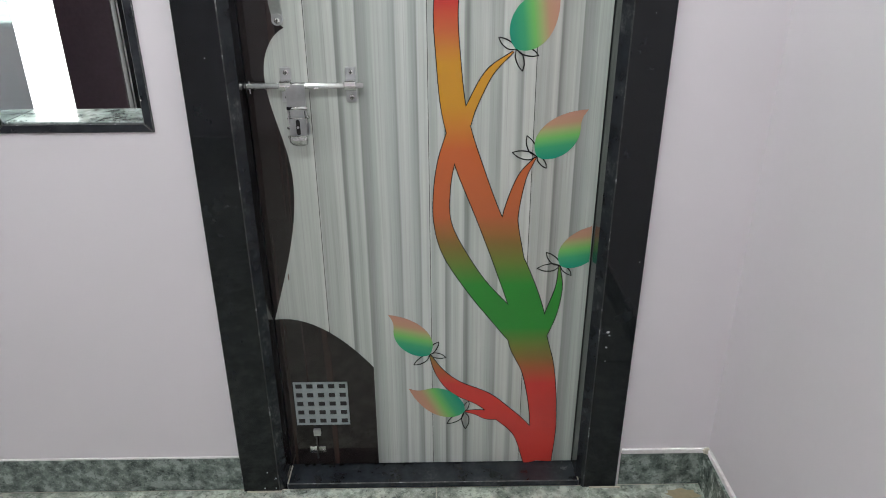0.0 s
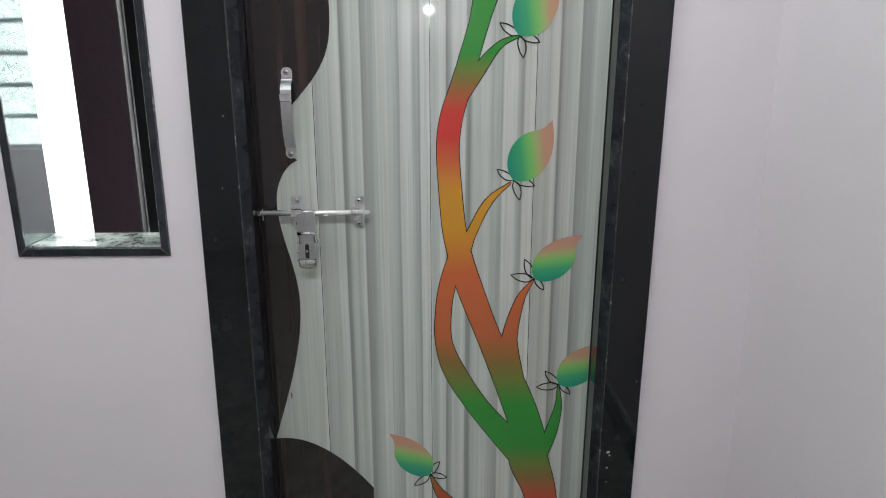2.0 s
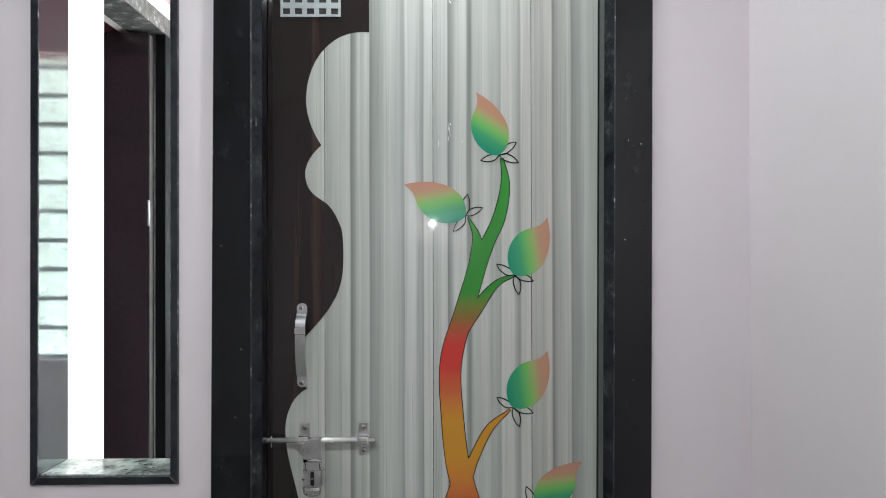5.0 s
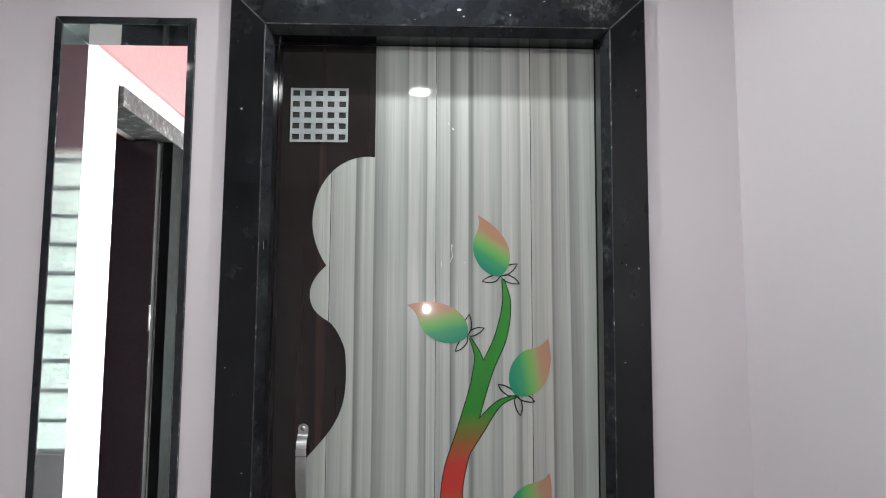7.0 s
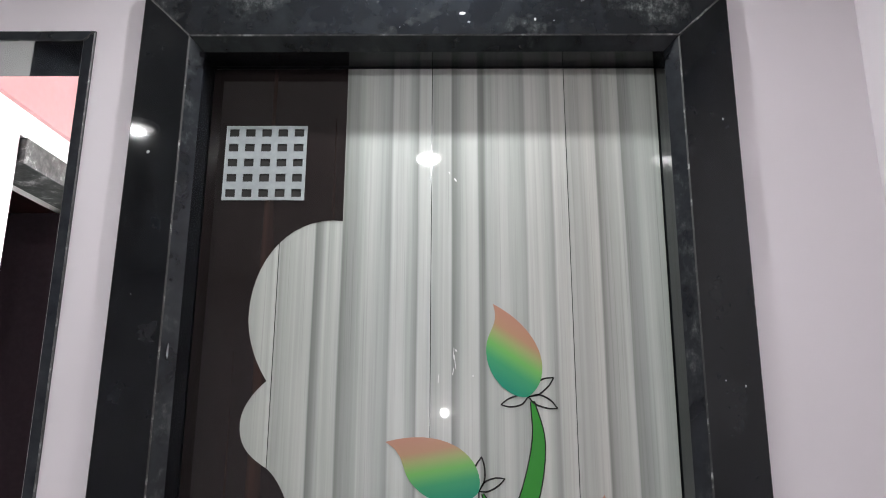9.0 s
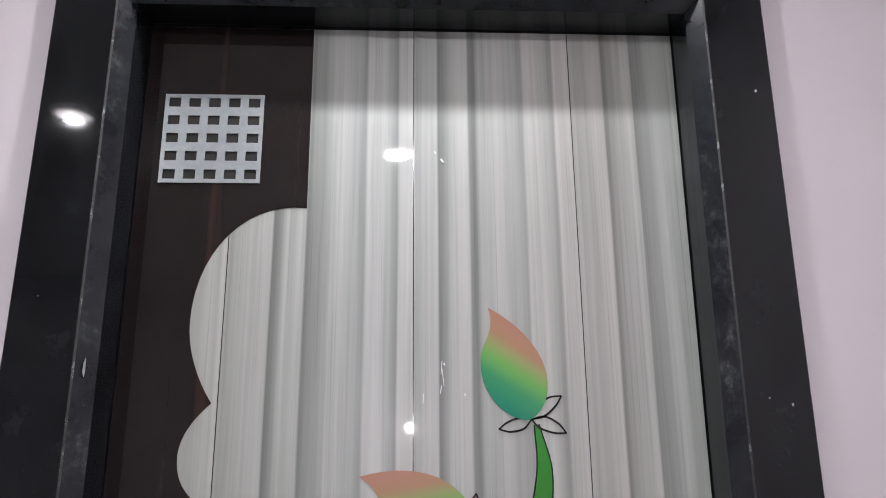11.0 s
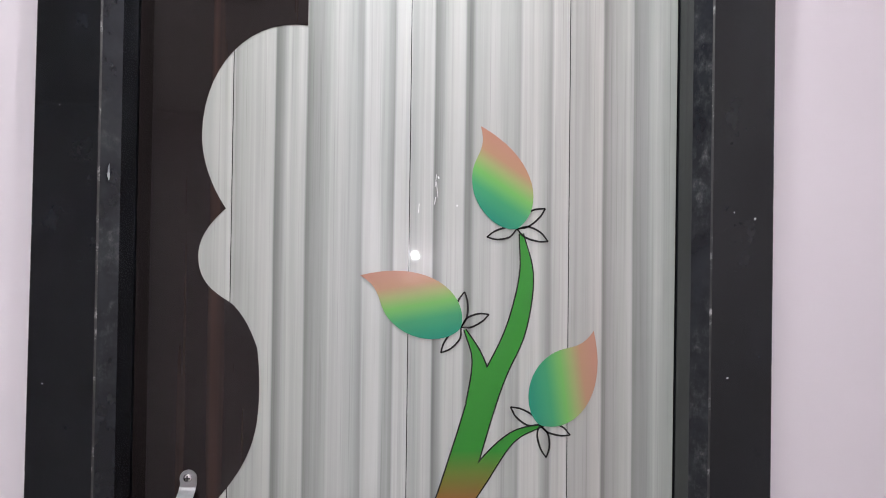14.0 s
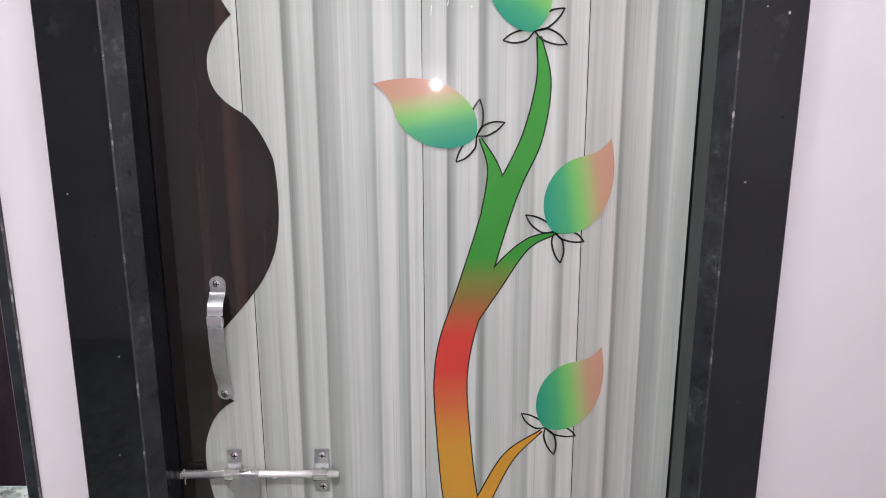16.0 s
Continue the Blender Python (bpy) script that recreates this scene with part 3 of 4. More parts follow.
# ---- the printed branch ----
branches = [
    [(0.387, 0.0725, 0.035), (0.396, 0.19, 0.031), (0.379, 0.33, 0.036), (0.350, 0.42, 0.043), (0.345, 0.49, 0.036), (0.310, 0.592, 0.033),
     (0.258, 0.712, 0.025), (0.214, 0.828, 0.026), (0.193, 0.90, 0.024), (0.181, 0.957, 0.0235), (0.173, 1.04, 0.0225), (0.1685, 1.12, 0.0220),
     (0.1755, 1.18, 0.0215), (0.195, 1.245, 0.0195), (0.215, 1.313, 0.0180), (0.231, 1.365, 0.0175), (0.250, 1.405, 0.0130), (0.2735, 1.458, 0.0122),
     (0.286, 1.525, 0.0085), (0.279, 1.581, 0.0020)],
    [(0.222, 1.36, 0.012), (0.227, 1.395, 0.0110), (0.222, 1.425, 0.0055), (0.207, 1.456, 0.0006)],
    [(0.184, 1.19, 0.006), (0.224, 1.262, 0.0115), (0.2675, 1.316, 0.0058), (0.312, 1.335, 0.0008)],
    [(0.205, 0.915, 0.012), (0.218, 0.948, 0.0095), (0.251, 1.011, 0.0072), (0.296, 1.051, 0.0008)],
    [(0.325, 0.60, 0.012), (0.303, 0.685, 0.0165), (0.302, 0.725, 0.0150), (0.321, 0.800, 0.0085), (0.348, 0.845, 0.0008)],
    [(0.378, 0.42, 0.010), (0.398, 0.485, 0.0125), (0.412, 0.550, 0.0070), (0.410, 0.604, 0.0006)],
    [(0.350, 0.41, 0.030), (0.296, 0.476, 0.027), (0.235, 0.552, 0.023), (0.183, 0.637, 0.0225), (0.160, 0.705, 0.0175), (0.1590, 0.773, 0.0163),
     (0.168, 0.835, 0.0165), (0.187, 0.895, 0.0170)],
    [(0.384, 0.0725, 0.030), (0.347, 0.163, 0.0225), (0.293, 0.221, 0.022), (0.252, 0.2580, 0.0205), (0.190, 0.291, 0.0175), (0.152, 0.333, 0.010),
     (0.128, 0.384, 0.0008)],
    [(0.302, 0.208, 0.009), (0.264, 0.2125, 0.0125), (0.236, 0.2205, 0.0065), (0.210, 0.2230, 0.0012)],
]
for i, run in enumerate(branches):
    world_part("branch_outline", ribbon(run, -0.0003 - i * 1e-5, 0.0017), INK, door)
    world_part("branch", ribbon(run, -0.0006 - i * 1e-5), BRANCH, door, "printed branch shading from red to green")


def leaf_outline():
    right = bez((0, 0), (0.30, 0.06), (0.44, 0.52), (0.02, 1.0), 18)
    left = bez((0.02, 1.0), (0.0, 0.74), (-0.16, 0.78), (-0.235, 0.56), 12) + bez((-0.235, 0.56), (-0.33, 0.30), (-0.16, 0.02), (0, 0), 12)
    return right + left


def printed_leaf_part(base, tip, wide, flip=False):
    b, d = Vector(base), Vector(tip) - Vector(base)
    scale = d.length
    rot = math.atan2(-d.x, d.y)
    m = Matrix.Translation((b.x, -0.0011, b.y)) @ Matrix.Rotation(-rot, 4, "Y") @ Matrix.Diagonal((scale * wide * (-1 if flip else 1), 1, scale, 1))
    outline, limit = [], DX1 - 0.0065
    for x, z in leaf_outline():
        p = m @ Vector((x, 0, z))
        p.x = min(p.x, limit)       # the panel's edge cuts the print
        q = m.inverted() @ p
        if not outline or (Vector((q.x, q.z)) - Vector(outline[-1])).length > 1e-4:
            outline.append((q.x, q.z))
    ob = part("leaf", sheet(outline, 0, 0.0008), LEAF, door, "printed leaf shading teal to salmon")
    ob.matrix_local = Matrix.Translation(-door.location) @ m


def sepal(base, tip, bulge, label=""):
    """The inked outline of one small sepal."""
    b, t = Vector(base), Vector(tip)
    d = t - b
    side = Vector((-d.y, d.x))
    for k in (bulge, -bulge * 0.7):
        mid1, mid2 = b + d * 0.30 + side * k, b + d * 0.70 + side * k * 0.85
        run = [(*b, 0.0008), (*mid1, 0.0012), (*mid2, 0.0012), (*t, 0.0009)]
        world_part("sepal_line", ribbon(run, -0.00095, 0, None, 8), INK, door)


leaves = [
    ((0.273, 1.587), (0.222, 1.719), 0.98, False, ((0.234, 1.576), (0.310, 1.614), (0.314, 1.571))),
    ((0.202, 1.459), (0.070, 1.522), 0.98, False, ((0.206, 1.505), (0.238, 1.476), (0.176, 1.426))),
    ((0.305, 1.334), (0.372, 1.457), 1.05, False, ((0.267, 1.357), (0.345, 1.321), (0.314, 1.292))),
    ((0.301, 1.055), (0.372, 1.176), 1.05, False, ((0.267, 1.077), (0.344, 1.043), (0.314, 1.014))),
    ((0.350, 0.846), (0.449, 0.938), 0.98, True, ((0.300, 0.855), (0.328, 0.889), (0.370, 0.821))),
    ((0.412, 0.603), (0.512, 0.697), 0.98, True, ((0.362, 0.597), (0.380, 0.635), (0.437, 0.579))),
    ((0.128, 0.382), (0.036, 0.485), 0.95, False, ((0.092, 0.355), (0.150, 0.416), (0.166, 0.374))),
    ((0.208, 0.222), (0.080, 0.292), 0.92, True, ((0.219, 0.253), (0.211, 0.172), (0.167, 0.188))),
]
for base, tip, wide, flip, sepals in leaves:
    printed_leaf_part(base, tip, wide, flip)
    for tp in sepals:
        sepal(base, tp, 0.19)


# pale chips and scuffs along one printed fold
for x, z, w, h, turn in ((0.170, 1.911, 0.0012, 0.0030, -35), (0.161, 1.922, 0.0008, 0.0022, -30), (0.1672, 1.648, 0.0004, 0.008, 4), (0.1690, 1.636, 0.0004, 0.010, -6),
                         (0.1664, 1.622, 0.0005, 0.005, 10), (0.1705, 1.652, 0.0009, 0.0016, -20), (0.1455, 1.612, 0.0005, 0.006, 5), (0.195, 1.616, 0.0011, 0.0013, 30)):
    chip = box(-w, w, -0.0007, 0.0, -h, h, 0.0003)
    bmesh.ops.transform(chip, matrix=Matrix.Translation((x, -0.0009, z)) @ Matrix.Rotation(radians(turn), 4, "Y"), verts=chip.verts)
    world_part("chip", chip, CHIP, door, "pale chip in the laminate")


# ---- ironmongery ----
def vent(x0, z0, width, height, group):
    ob = thing("door_vent", "grey metal vent plate with square holes on the brown door panel", "vent", (x0 + width / 2, -0.0012, z0), group)
    bm = bmesh.new()
    n, hole = 5, 0.0150
    xs, zs = [x0], [z0]
    for k in range(n):
        cx = x0 + 0.0125 + k * (width - 0.025) / (n - 1)
        cz = z0 + 0.0115 + k * (height - 0.023) / (n - 1)
        xs += [cx - hole / 2, cx + hole / 2]
        zs += [cz - hole * 0.42, cz + hole * 0.42]
    xs.append(x0 + width)
    zs.append(z0 + height)
    y0, y1 = -0.0030, -0.0014
    grid = {}
    for i in range(len(xs)):
        for j in range(len(zs)):
            grid[i, j] = (bm.verts.new((xs[i], y0, zs[j])), bm.verts.new((xs[i], y1, zs[j])))

    def solid(i, j):
        return 0 <= i < len(xs) - 1 and 0 <= j < len(zs) - 1 and not (i % 2 and j % 2)
    for i in range(len(xs) - 1):
        for j in range(len(zs) - 1):
            if not solid(i, j):
                continue
            q = [grid[i, j], grid[i + 1, j], grid[i + 1, j + 1], grid[i, j + 1]]
            bm.faces.new([v[0] for v in q])
            for k, (di, dj) in enumerate(((0, -1), (1, 0), (0, 1), (-1, 0))):
                if not solid(i + di, j + dj):
                    bm.faces.new((q[k][1], q[(k + 1) % 4][1], q[(k + 1) % 4][0], q[k][0]))
    world_part("plate", bm, VENTM, ob)
    # shade behind the holes, put in as a near-black sheet
    world_part("backing", box(x0 + 0.003, x0 + width - 0.003, -0.0013, -0.0009, z0 + 0.003, z0 + height - 0.003), DARK, ob, "dark sheet painted as the shade behind the holes")


vent(-0.186, 1.878, 0.126, 0.121, "door vents")
vent(-0.189, 0.191, 0.126, 0.121, "door vents")


def screw(parent, x, y, z, r=0.0056):
    bm = bmesh.new()
    bmesh.ops.create_uvsphere(bm, u_segments=16, v_segments=8, radius=r, matrix=Matrix.Translation((x, y, z)) @ Matrix.Diagonal((1, 0.42, 1, 1)))
    ob = world_part("screw", bm, STEEL, parent, "", True)
    # the slot is not cut: near-black bars paint its shade
    slot = box(x - r * 0.62, x + r * 0.62, y - r * 0.46, y - r * 0.30, z - r * 0.13, z + r * 0.13)
    box(x - r * 0.13, x + r * 0.13, y - r * 0.46, y - r * 0.30, z - r * 0.62, z + r * 0.62, 0, slot)
    part("slot", slot, DARK, ob, "cross slot painted dark as its shade")
    return ob


def strip(run, half, thick):
    """A bent metal strap along z: (x, y, z) stations."""
    bm = bmesh.new()
    prev = None
    for i, (x, y, z) in enumerate(run):
        d = (Vector(run[min(i + 1, len(run) - 1)]) - Vector(run[max(i - 1, 0)])).normalized()
        n = Vector((0, -d.z, d.y)).normalized() * thick
        h = half
        c = Vector((x, y, z))
        ring = [bm.verts.new(c + Vector((-h, 0, 0))), bm.verts.new(c + Vector((h, 0, 0))),
                bm.verts.new(c + Vector((h * 0.9, 0, 0)) + n), bm.verts.new(c + Vector((-h * 0.9, 0, 0)) + n)]
        if prev:
            for k in range(4):
                bm.faces.new((prev[k], prev[(k + 1) % 4], ring[(k + 1) % 4], ring[k]))
        else:
            bm.faces.new(ring)
        prev = ring
    bm.faces.new(prev[::-1])
    bmesh.ops.recalc_face_normals(bm, faces=bm.faces)
    return bm


def pull_handle():
    ob = thing("pull_handle", "polished steel pull handle screwed to the dark door panel", "door handle", (-0.1415, -0.001, 1.105))
    x = -0.1415
    side = [(x, -0.002, 1.268), (x, -0.002, 1.256)] + [(x - 0.001, b, c) for b, c in bez((-0.002, 1.254), (-0.005, 1.245), (-0.016, 1.250), (-0.0195, 1.228), 10)]
    low = [(x - 0.001, b, c) for b, c in bez((-0.0205, 1.212), (-0.0225, 1.170), (-0.012, 1.140), (-0.002, 1.124), 14)] + [(x, -0.002, 1.122), (x, -0.002, 1.110)]
    world_part("grip", strip(side + [(x - 0.001, -0.0202, 1.22)] + low, 0.0105, 0.0022), DULL, ob, "brushed steel grip")
    world_part("collar", box(x - 0.0120, x + 0.0105, -0.0262, -0.0185, 1.212, 1.228, 0.002), STEEL, ob, "polished collar")
    for zz in (1.2665, 1.1125):
        world_part("end_plate", rod((x, -0.0042, zz - 0.001), (x, -0.0009, zz - 0.001), 0.0108, sides=24, bevel=0.0008), DULL, ob)
    screw(ob, x, -0.0052, 1.2665)
    screw(ob, x, -0.0052, 1.1100)


def loop_points(cx, cz, half, z0, z1, n=8):
    """A slot's outline: straight sides and round ends."""
    top = [(cx + half * math.cos(math.pi * k / n), cz + z1 - half + half * math.sin(math.pi * k / n)) for k in range(n + 1)]
    low = [(cx - half * math.cos(math.pi * k / n), cz + z0 + half - half * math.sin(math.pi * k / n)) for k in range(n + 1)]
    return top + low


def slotted_plate(cx, cz, y):
    """The hasp's tongue: a waisted plate pierced by an upright slot."""
    outer = [(cx - 0.0135, cz - 0.043), (cx - 0.0135, cz - 0.058), (cx - 0.0165, cz - 0.064), (cx - 0.0165, cz - 0.095),
             (cx + 0.0165, cz - 0.095), (cx + 0.0165, cz - 0.064), (cx + 0.0135, cz - 0.058), (cx + 0.0135, cz - 0.043)]
    hole = loop_points(cx - 0.0005, cz, 0.0042, -0.096 + 0.002, -0.063)
    bm = bmesh.new()
    edges = []
    for loop in (outer, hole):
        front = [bm.verts.new((px, y, pz)) for px, pz in loop]
        rear = [bm.verts.new((px, y + 0.0022, pz)) for px, pz in loop]
        for k in range(len(loop)):
            q = (k + 1) % len(loop)
            bm.faces.new((front[k], front[q], rear[q], rear[k]))
            edges.append(bm.edges.get((front[k], front[q])))
    bmesh.ops.triangle_fill(bm, edges=edges, use_beauty=True)
    bmesh.ops.recalc_face_normals(bm, faces=bm.faces)
    return bm


def curled_lip(cx, cz, y):
    """The tongue's rounded end, dished towards the room."""
    bm = bmesh.new()
    rows = []
    for j in range(9):
        v = j / 8
        half = 0.0178 if v < 0.55 else 0.0178 - 0.0062 * ((v - 0.55) / 0.45) ** 2.2
        row = []
        for i in range(11):
            u = -1 + i / 5
            row.append(bm.verts.new((cx + half * u, y - 0.0055 * math.sin(math.pi * min(1, 0.15 + 0.85 * v)) - 0.0022 * (1 - u * u), cz - 0.0930 - 0.0205 * v - 0.0012 * (1 - u * u) * v)))
        rows.append(row)
    for a, b in zip(rows, rows[1:]):
        for i in range(10):
            bm.faces.new((a[i], a[i + 1], b[i + 1], b[i]))
    bmesh.ops.solidify(bm, geom=bm.faces[:], thickness=0.0016)
    bmesh.ops.recalc_face_normals(bm, faces=bm.faces)
    return bm


def aldrop():
    ob = thing("sliding_bolt", "polished steel sliding aldrop bolt with hasp on the pale door panel", "door bolt", (-0.11, -0.001, 0.99))
    z, y = 0.9925, -0.0130
    world_part("rod", rod((-0.2135, y, z), (0.012, y, z), 0.0056, bevel=0.0012), ROLLED, ob, "", True)
    world_part("end_collar", rod((-0.2125, y, z), (-0.2065, y, z), 0.0075, bevel=0.001), STEEL, ob)
    world_part("stop_pin", rod((-0.2035, y - 0.002, z - 0.014), (-0.2035, y - 0.002, z + 0.010), 0.0014), STEEL, ob)
    for x in (-0.136, -0.013):
        plate = world_part("bracket", box(x - 0.0102, x + 0.0102, -0.0028, -0.0009, z - 0.033, z + 0.033, 0.0008), DULL, ob)
        bm = bmesh.new()
        prev = None
        for k in range(13):
            a = math.pi * k / 12
            ring = [bm.verts.new((x + s * 0.0102, -0.002 - (0.0165 + r) * math.sin(a) ** 0.4, z + (0.0064 + r) * math.cos(a) * 1.2)) for s in (-1, 1) for r in (0, 0.0022)]
            if prev:
                for p, q in ((0, 1), (1, 3), (3, 2), (2, 0)):
                    bm.faces.new((prev[p], prev[q], ring[q], ring[p]))
            prev = ring
        bmesh.ops.recalc_face_normals(bm, faces=bm.faces)
        part("hoop", bm, STEEL, plate, "polished hoop")
        screw(ob, x + 0.001, -0.0036, z + 0.0235)
        screw(ob, x + 0.001, -0.0036, z - 0.0235)
    hx = -0.117
    world_part("hasp", box(hx - 0.0185, hx + 0.0185, y - 0.0075, y - 0.0055, z - 0.038, z + 0.004, 0.0008), DULL, ob, "flat steel hasp plate")
    world_part("hasp_wrap", rod((hx - 0.0185, y, z), (hx + 0.0185, y, z), 0.0072, bevel=0.001), STEEL, ob, "", True)
    world_part("hinge_barrel", rod((hx - 0.019, y - 0.005, z - 0.041), (hx + 0.019, y - 0.005, z - 0.041), 0.0042), STEEL, ob, "", True)
    world_part("slotted_tongue", slotted_plate(hx, z, y - 0.0078), DULL, ob, "slotted polished tongue")
    world_part("lip", curled_lip(hx, z, y - 0.0082), CHROME, ob, "bright curled steel lip", True)
    world_part("cross_pin", rod((hx - 0.0195, y - 0.0070, z - 0.0605), (hx + 0.0195, y - 0.0070, z - 0.0605), 0.0014), STEEL, ob, "", True)
    world_part("pin_knob", rod((hx + 0.0175, y - 0.0085, z - 0.0575), (hx + 0.0225, y - 0.0085, z - 0.0575), 0.0042, bevel=0.001), STEEL, ob, "", True)
    world_part("staple_plate", box(hx - 0.0185, hx + 0.0185, -0.003, -0.0009, z - 0.096, z - 0.046, 0.0008), DULL, ob)
    for sx in (-1, 1):
        world_part("side_cheek", box(hx + sx * 0.0172 - 0.0012, hx + sx * 0.0172 + 0.0012, y - 0.0085, -0.003, z - 0.072, z - 0.046, 0.0006), STEEL, ob)
    # near-black plate put in for the shade behind the tongue
    world_part("shadow_plate", box(hx - 0.0150, hx + 0.0150, y - 0.0045, y - 0.0035, z - 0.094, z - 0.047), DARK, ob, "dark plate painted as the shade behind the tongue")
    world_part("staple", rod((hx, -0.002, z - 0.077), (hx, y - 0.0120, z - 0.077), 0.0026, bevel=0.0008), STEEL, ob)
    for dx, dz in ((-0.0205, -0.080), (0.0205, -0.058), (-0.020, -0.098)):
        screw(ob, hx + dx * 0.95, y - 0.004, z + dz, 0.0032)


def foot_bolt():
    ob = thing("foot_bolt", "small steel bolt at the foot of the brown door panel", "door bolt", (-0.145, -0.001, 0.106))
    world_part("plate", box(-0.164, -0.126, -0.0035, -0.0009, 0.107, 0.126, 0.0008), STEEL, ob)
    world_part("rod", rod((-0.145, -0.007, 0.094), (-0.145, -0.007, 0.160), 0.0020), DARK, ob, "", True)
    world_part("knob", box(-0.151, -0.134, -0.010, -0.0009, 0.163, 0.180, 0.0015), DULL, ob, "square grey keeper")
    for dx in (-0.012, 0.012):
        screw(ob, -0.145 + dx, -0.004, 0.1165, 0.0026)


pull_handle()
aldrop()
foot_bolt()

# ---- the slim window opening ----
window = thing("window_1", "slim open window with a polished black granite surround", "window", ((WX0 + WX1) / 2, WY, WZ0), kind="structure")
WF, WD = WY - 0.005, BACK + 0.004
OX0, OX1, OZ0, OZ1 = WX0 + EDGE, WX1 - EDGE, WZ0 + EDGE, WZ1 - EDGE
world_part("window_jamb", mitred([(WX0, WZ0 + G), (OX0, OZ0 + G), (OX0, OZ1 - G), (WX0, WZ1 - G)], WF, WD), [MIRROR, ARRIS], window)
world_part("window_jamb", mitred([(OX1, OZ0 + G), (WX1, WZ0 + G), (WX1, WZ1 - G), (OX1, OZ1 - G)], WF, WD), [MIRROR, ARRIS], window)
world_part("window_head", mitred([(WX0 + G, WZ1), (OX0 + G, OZ1), (OX1 - G, OZ1), (WX1 - G, WZ1)], WF, WD), [MIRROR, ARRIS], window)
world_part("window_sill", mitred([(WX0 + G, WZ0), (WX1 - G, WZ0), (OX1 - G, OZ0), (OX0 + G, OZ0)], WF, WD), [MIRROR, ARRIS], window)
world_part("sill_slab", box(OX0 + 0.001, OX1 - 0.001, WF + 0.006, WD, OZ0 - 0.004, OZ0 + 0.003, 0.0008), SILL, window, "grey-green granite sill slab")

# ---- the next room ----
NX, NY = -0.664, 1.60     # its side wall and its window wall
DY0, DY1, DH = 0.235, 0.60, 2.027
NC, NP = 3.0, 2.26        # its ceiling, and the foot of the pink upper walls
side = box(NX - 0.12, NX, BACK, DY0 - 0.004, 0, NC)
box(NX - 0.12, NX - 0.021, DY0 - 0.004, DY1 + 0.004, DH + 0.004, NC, 0, side)
box(NX - 0.021, NX, DY0 - 0.004, DY1 + 0.004, DH + 0.056, NC, 0, side)
box(NX - 0.12, NX, DY1 + 0.004, NY, 0, NC, 0, side)
structure("wall_1", side, PALE, "pale painted wall of the next room beside a doorway", "wall")
structure("wall_2", box(NX, NX + 0.012, BACK + 0.005, NY, 2.135, NC), PINK, "pink painted band above the doorway", "wall band")
far = box(NX - 1.3, -0.30, NY, NY + 0.12, 0, NP)
box(-0.30, 1.62, NY, NY + 0.12, 0, 0.92, 0, far)
box(1.62, 2.0, NY, NY + 0.12, 0, NP, 0, far)
structure("wall_3", far, PALE, "pale painted wall with a louvred window", "wall")
structure("wall_4", box(2.0, 2.12, BACK, NY + 0.12, 0, NP), PALE, "plain pale painted wall", "wall")
structure("wall_5", box(NX - 1.42, NX - 1.3, BACK, NY + 0.12, 0, NC), PALE, "plain pale painted wall", "wall")
structure("wall_6", box(NX - 1.3, 2.0, NY, NY + 0.12, NP, NC), PINK, "pink painted upper wall over the louvred window", "wall band")
structure("wall_7", box(2.0, 2.12, BACK, NY + 0.12, NP, NC), PINK, "pink painted upper wall", "wall band")
structure("wall_8", box(NX - 1.42, 2.12, WY, BACK, CEIL + 0.1, NC), PALE, "pale painted wall over the lower ceiling", "wall")
structure("floor_1", box(NX - 1.42, 2.12, BACK, NY + 0.12, FLOOR - 0.06, FLOOR), FLOORING, "pale granite floor of the next room", "floor")
structure("ceiling_1", box(NX - 1.42, 2.12, WY, NY + 0.12, NC, NC + 0.1), CEILING, "white ceiling of the next room", "ceiling")

inner = thing("door_frame", "black granite doorway surround in the next room", "door frame", (NX, DY0, FLOOR), kind="structure")
world_part("head", box(NX - 0.090, NX + 0.012, DY0, 0.98, DH, DH + 0.052, 0.0015), ARRIS, inner, "dusty chipped granite head")
world_part("jamb", box(NX - 0.018, NX + 0.012, DY1 - 0.010, 0.98, FLOOR, DH - 0.001, 0.0015), MATT, inner)
world_part("jamb_edge", box(NX + 0.0122, NX + 0.0140, DY1 + 0.075, DY1 + 0.079, FLOOR, DH - 0.004), WORN, inner, "pale worn edge line")
leaf = thing("door_2", "open dark plum gloss door in the next room", "door", (NX - 0.13, DY1 - 0.03, FLOOR), kind="structure")
world_part("panel", box(NX - 0.88, NX - 0.024, DY1 - 0.046, DY1 - 0.012, FLOOR + 0.01, DH - 0.006, 0.001), plain("plum_brown_gloss_door", (0.029, 0.0205, 0.025), 0.06), leaf)
world_part("edge_strip", box(NX - 0.0232, NX - 0.0200, DY1 - 0.046, DY1 - 0.013, FLOOR + 0.01, DH - 0.012, 0.0006), DARK, leaf, "dark edge strip")
for z in (0.42, 1.46):
    world_part("hinge", rod((NX - 0.0215, DY1 - 0.049, z), (NX - 0.0215, DY1 - 0.049, z + 0.075), 0.0038, bevel=0.0008), DULL, leaf, "steel hinge", True)


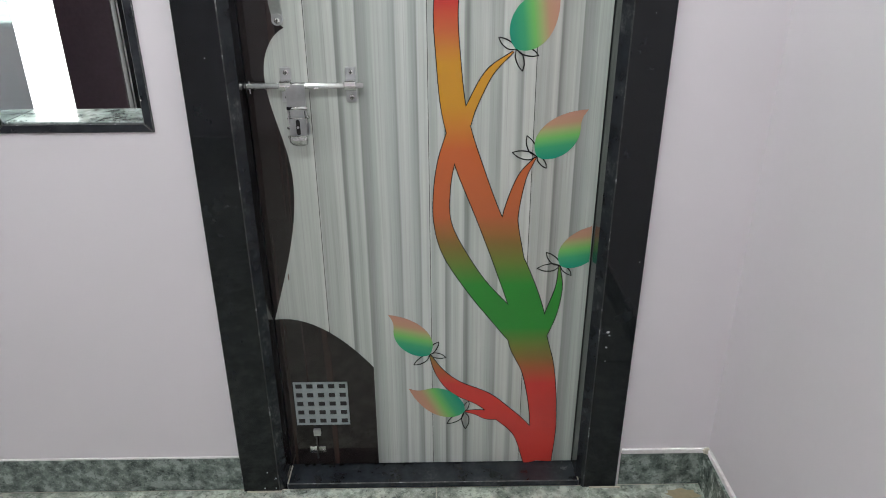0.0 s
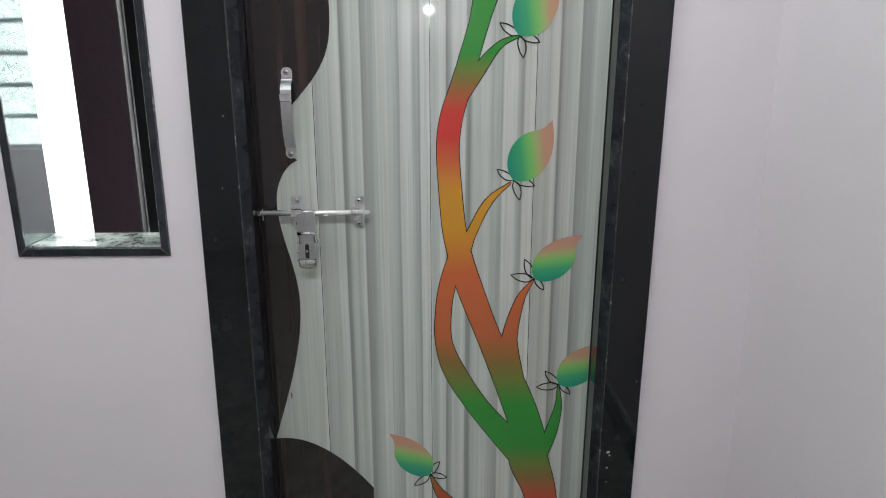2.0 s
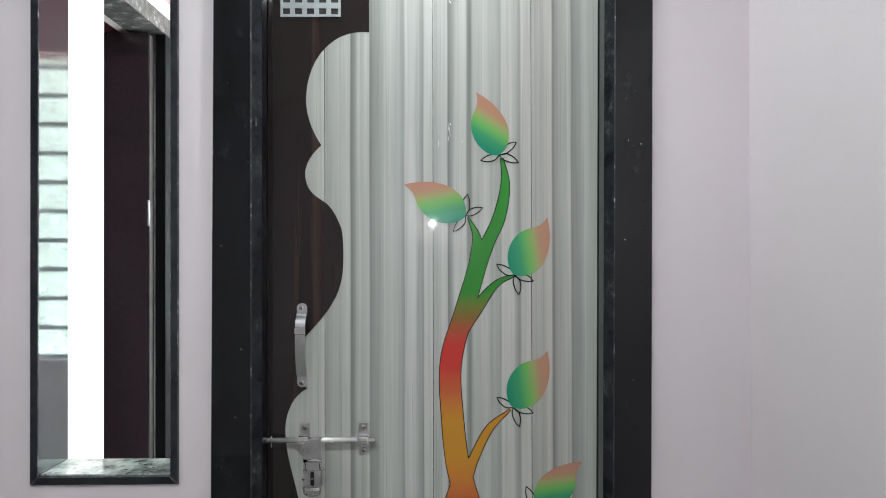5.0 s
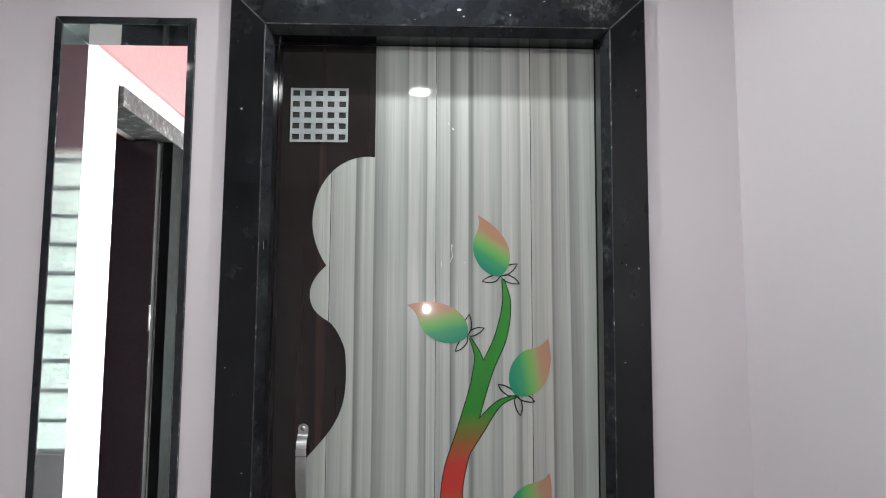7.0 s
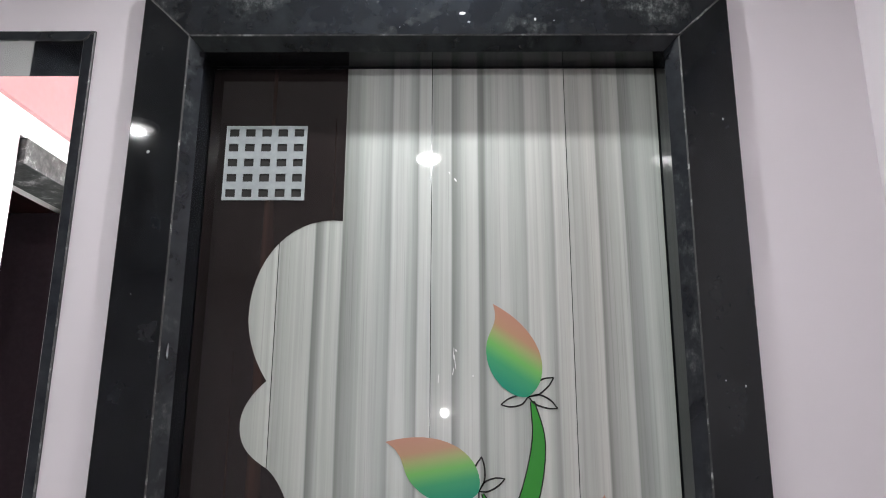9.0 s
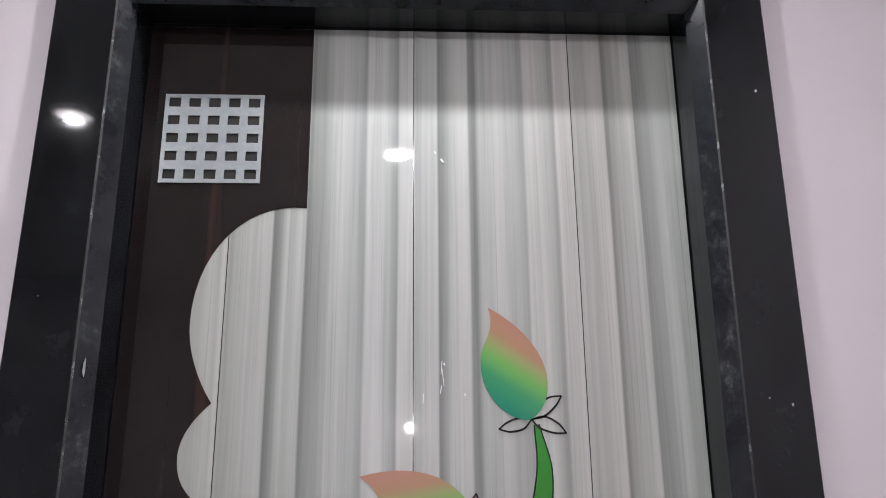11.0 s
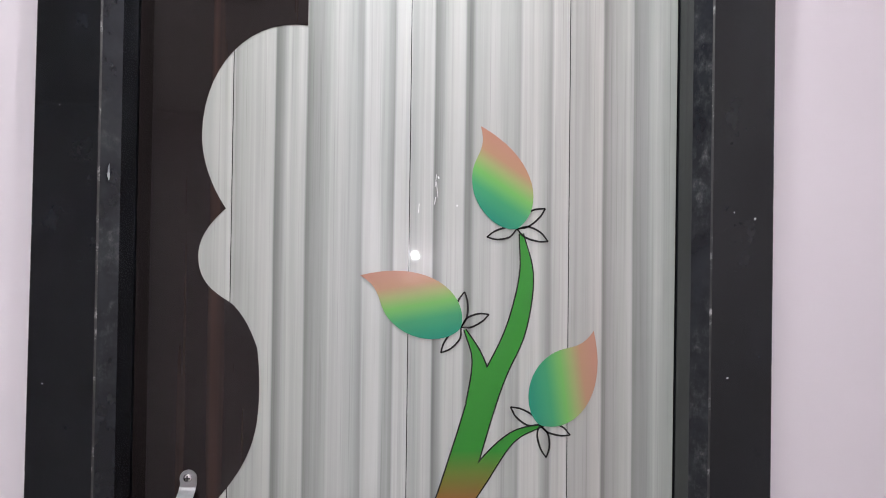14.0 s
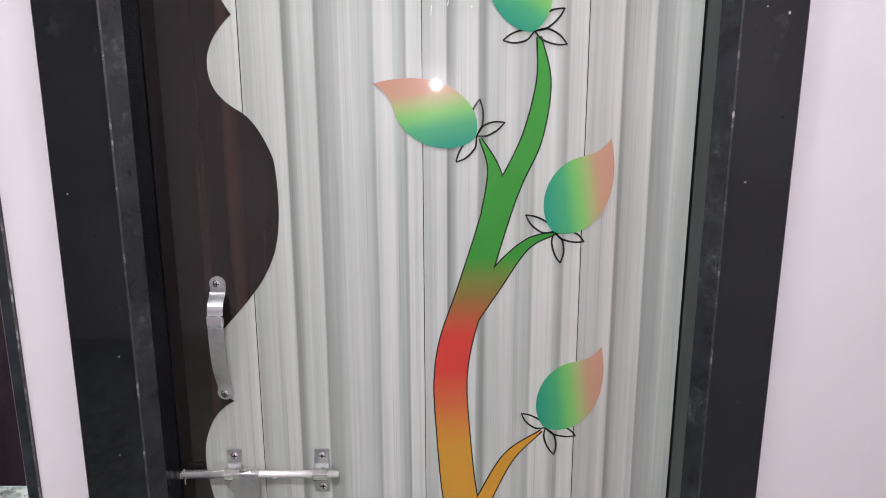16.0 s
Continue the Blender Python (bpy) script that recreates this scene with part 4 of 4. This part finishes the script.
def cupboard(name, x0, x1, z0, z1, label):
    """An added cupboard-like gloss block behind the door wall, only mirrored in the open door."""
    ob = thing(name, label, "cupboard", ((x0 + x1) / 2, BACK + 0.004, z0))
    world_part("body", box(x0, x1, BACK + 0.004, 0.170, z0, z1, 0.001), BROWN, ob)
    world_part("front", box(x0 + 0.002, x1 - 0.002, 0.171, 0.188, z0 + 0.002, z1 - 0.002, 0.0015), BROWN, ob)
    world_part("handle", box(x1 - 0.035, x1 - 0.025, 0.1885, 0.205, (z0 + z1) / 2 - 0.06, (z0 + z1) / 2 + 0.06, 0.002), DULL, ob, "steel handle")


# unseen blocks, added so that the open door mirrors something dark
cupboard("tall_reflected_block", -1.94, -0.868, FLOOR, 2.30, "added tall dark brown gloss block, unseen, darkening the open door's reflection")
cupboard("upper_reflected_block", -0.864, NX - 0.125, 1.085, 2.30, "added dark brown gloss block over the pale lower wall, unseen, darkening the reflection")

louvre = thing("window_2", "louvred window with frosted glass slats letting in daylight", "window", (0.66, NY, 0.92), kind="structure")
for k in range(11):
    z = 0.985 + k * 0.128
    ob = world_part("slat", box(-0.29, 1.61, -0.003, 0.003, -0.066, 0.066, 0.001), GLASS, louvre, "frosted glass slat")
    ob.matrix_local = Matrix.Translation(-louvre.location) @ Matrix.Translation((0, NY + 0.05, z)) @ Matrix.Rotation(radians(-12), 4, "X")
    part("clip_rail", box(-0.29, 1.61, -0.009, 0.006, -0.068, -0.048, 0.002), DULL, ob, "grey metal clip rail")
for x in (-0.30, 0.62, 1.60):
    world_part("window_frame", box(x, x + 0.02, NY + 0.03, NY + 0.075, 0.92, 2.26, 0.001), DULL, louvre, "grey metal frame")
structure("backdrop", box(-1.0, 2.6, NY + 0.5, NY + 0.52, 0.2, 2.9), DAY, "bright daylight outside the louvres", "backdrop")

# ---- ceiling downlights, the fourth added as fill ----
for lx, ly in DOWNLIGHTS_AND_FILL:
    ob = thing("downlight", "round white recessed ceiling downlight, lit; the westmost is added fill", "ceiling light", (lx, ly, CEIL - 0.02), "ceiling downlights")
    bm = bmesh.new()
    prev = None
    for k in range(33):
        a = 2 * math.pi * k / 32
        ring = [bm.verts.new((lx + r * math.cos(a), ly + r * math.sin(a), z)) for r, z in ((0.062, CEIL), (0.060, CEIL - 0.012), (0.048, CEIL - 0.014), (0.046, CEIL - 0.004))]
        if prev:
            for q in range(3):
                bm.faces.new((prev[q], prev[q + 1], ring[q + 1], ring[q]))
        prev = ring
    world_part("rim", bm, TRIMW, ob, "white rim", True)
    world_part("diffuser", rod((lx, ly, CEIL - 0.008), (lx, ly, CEIL - 0.004), 0.046, sides=32), GLOW, ob, "glowing diffuser")
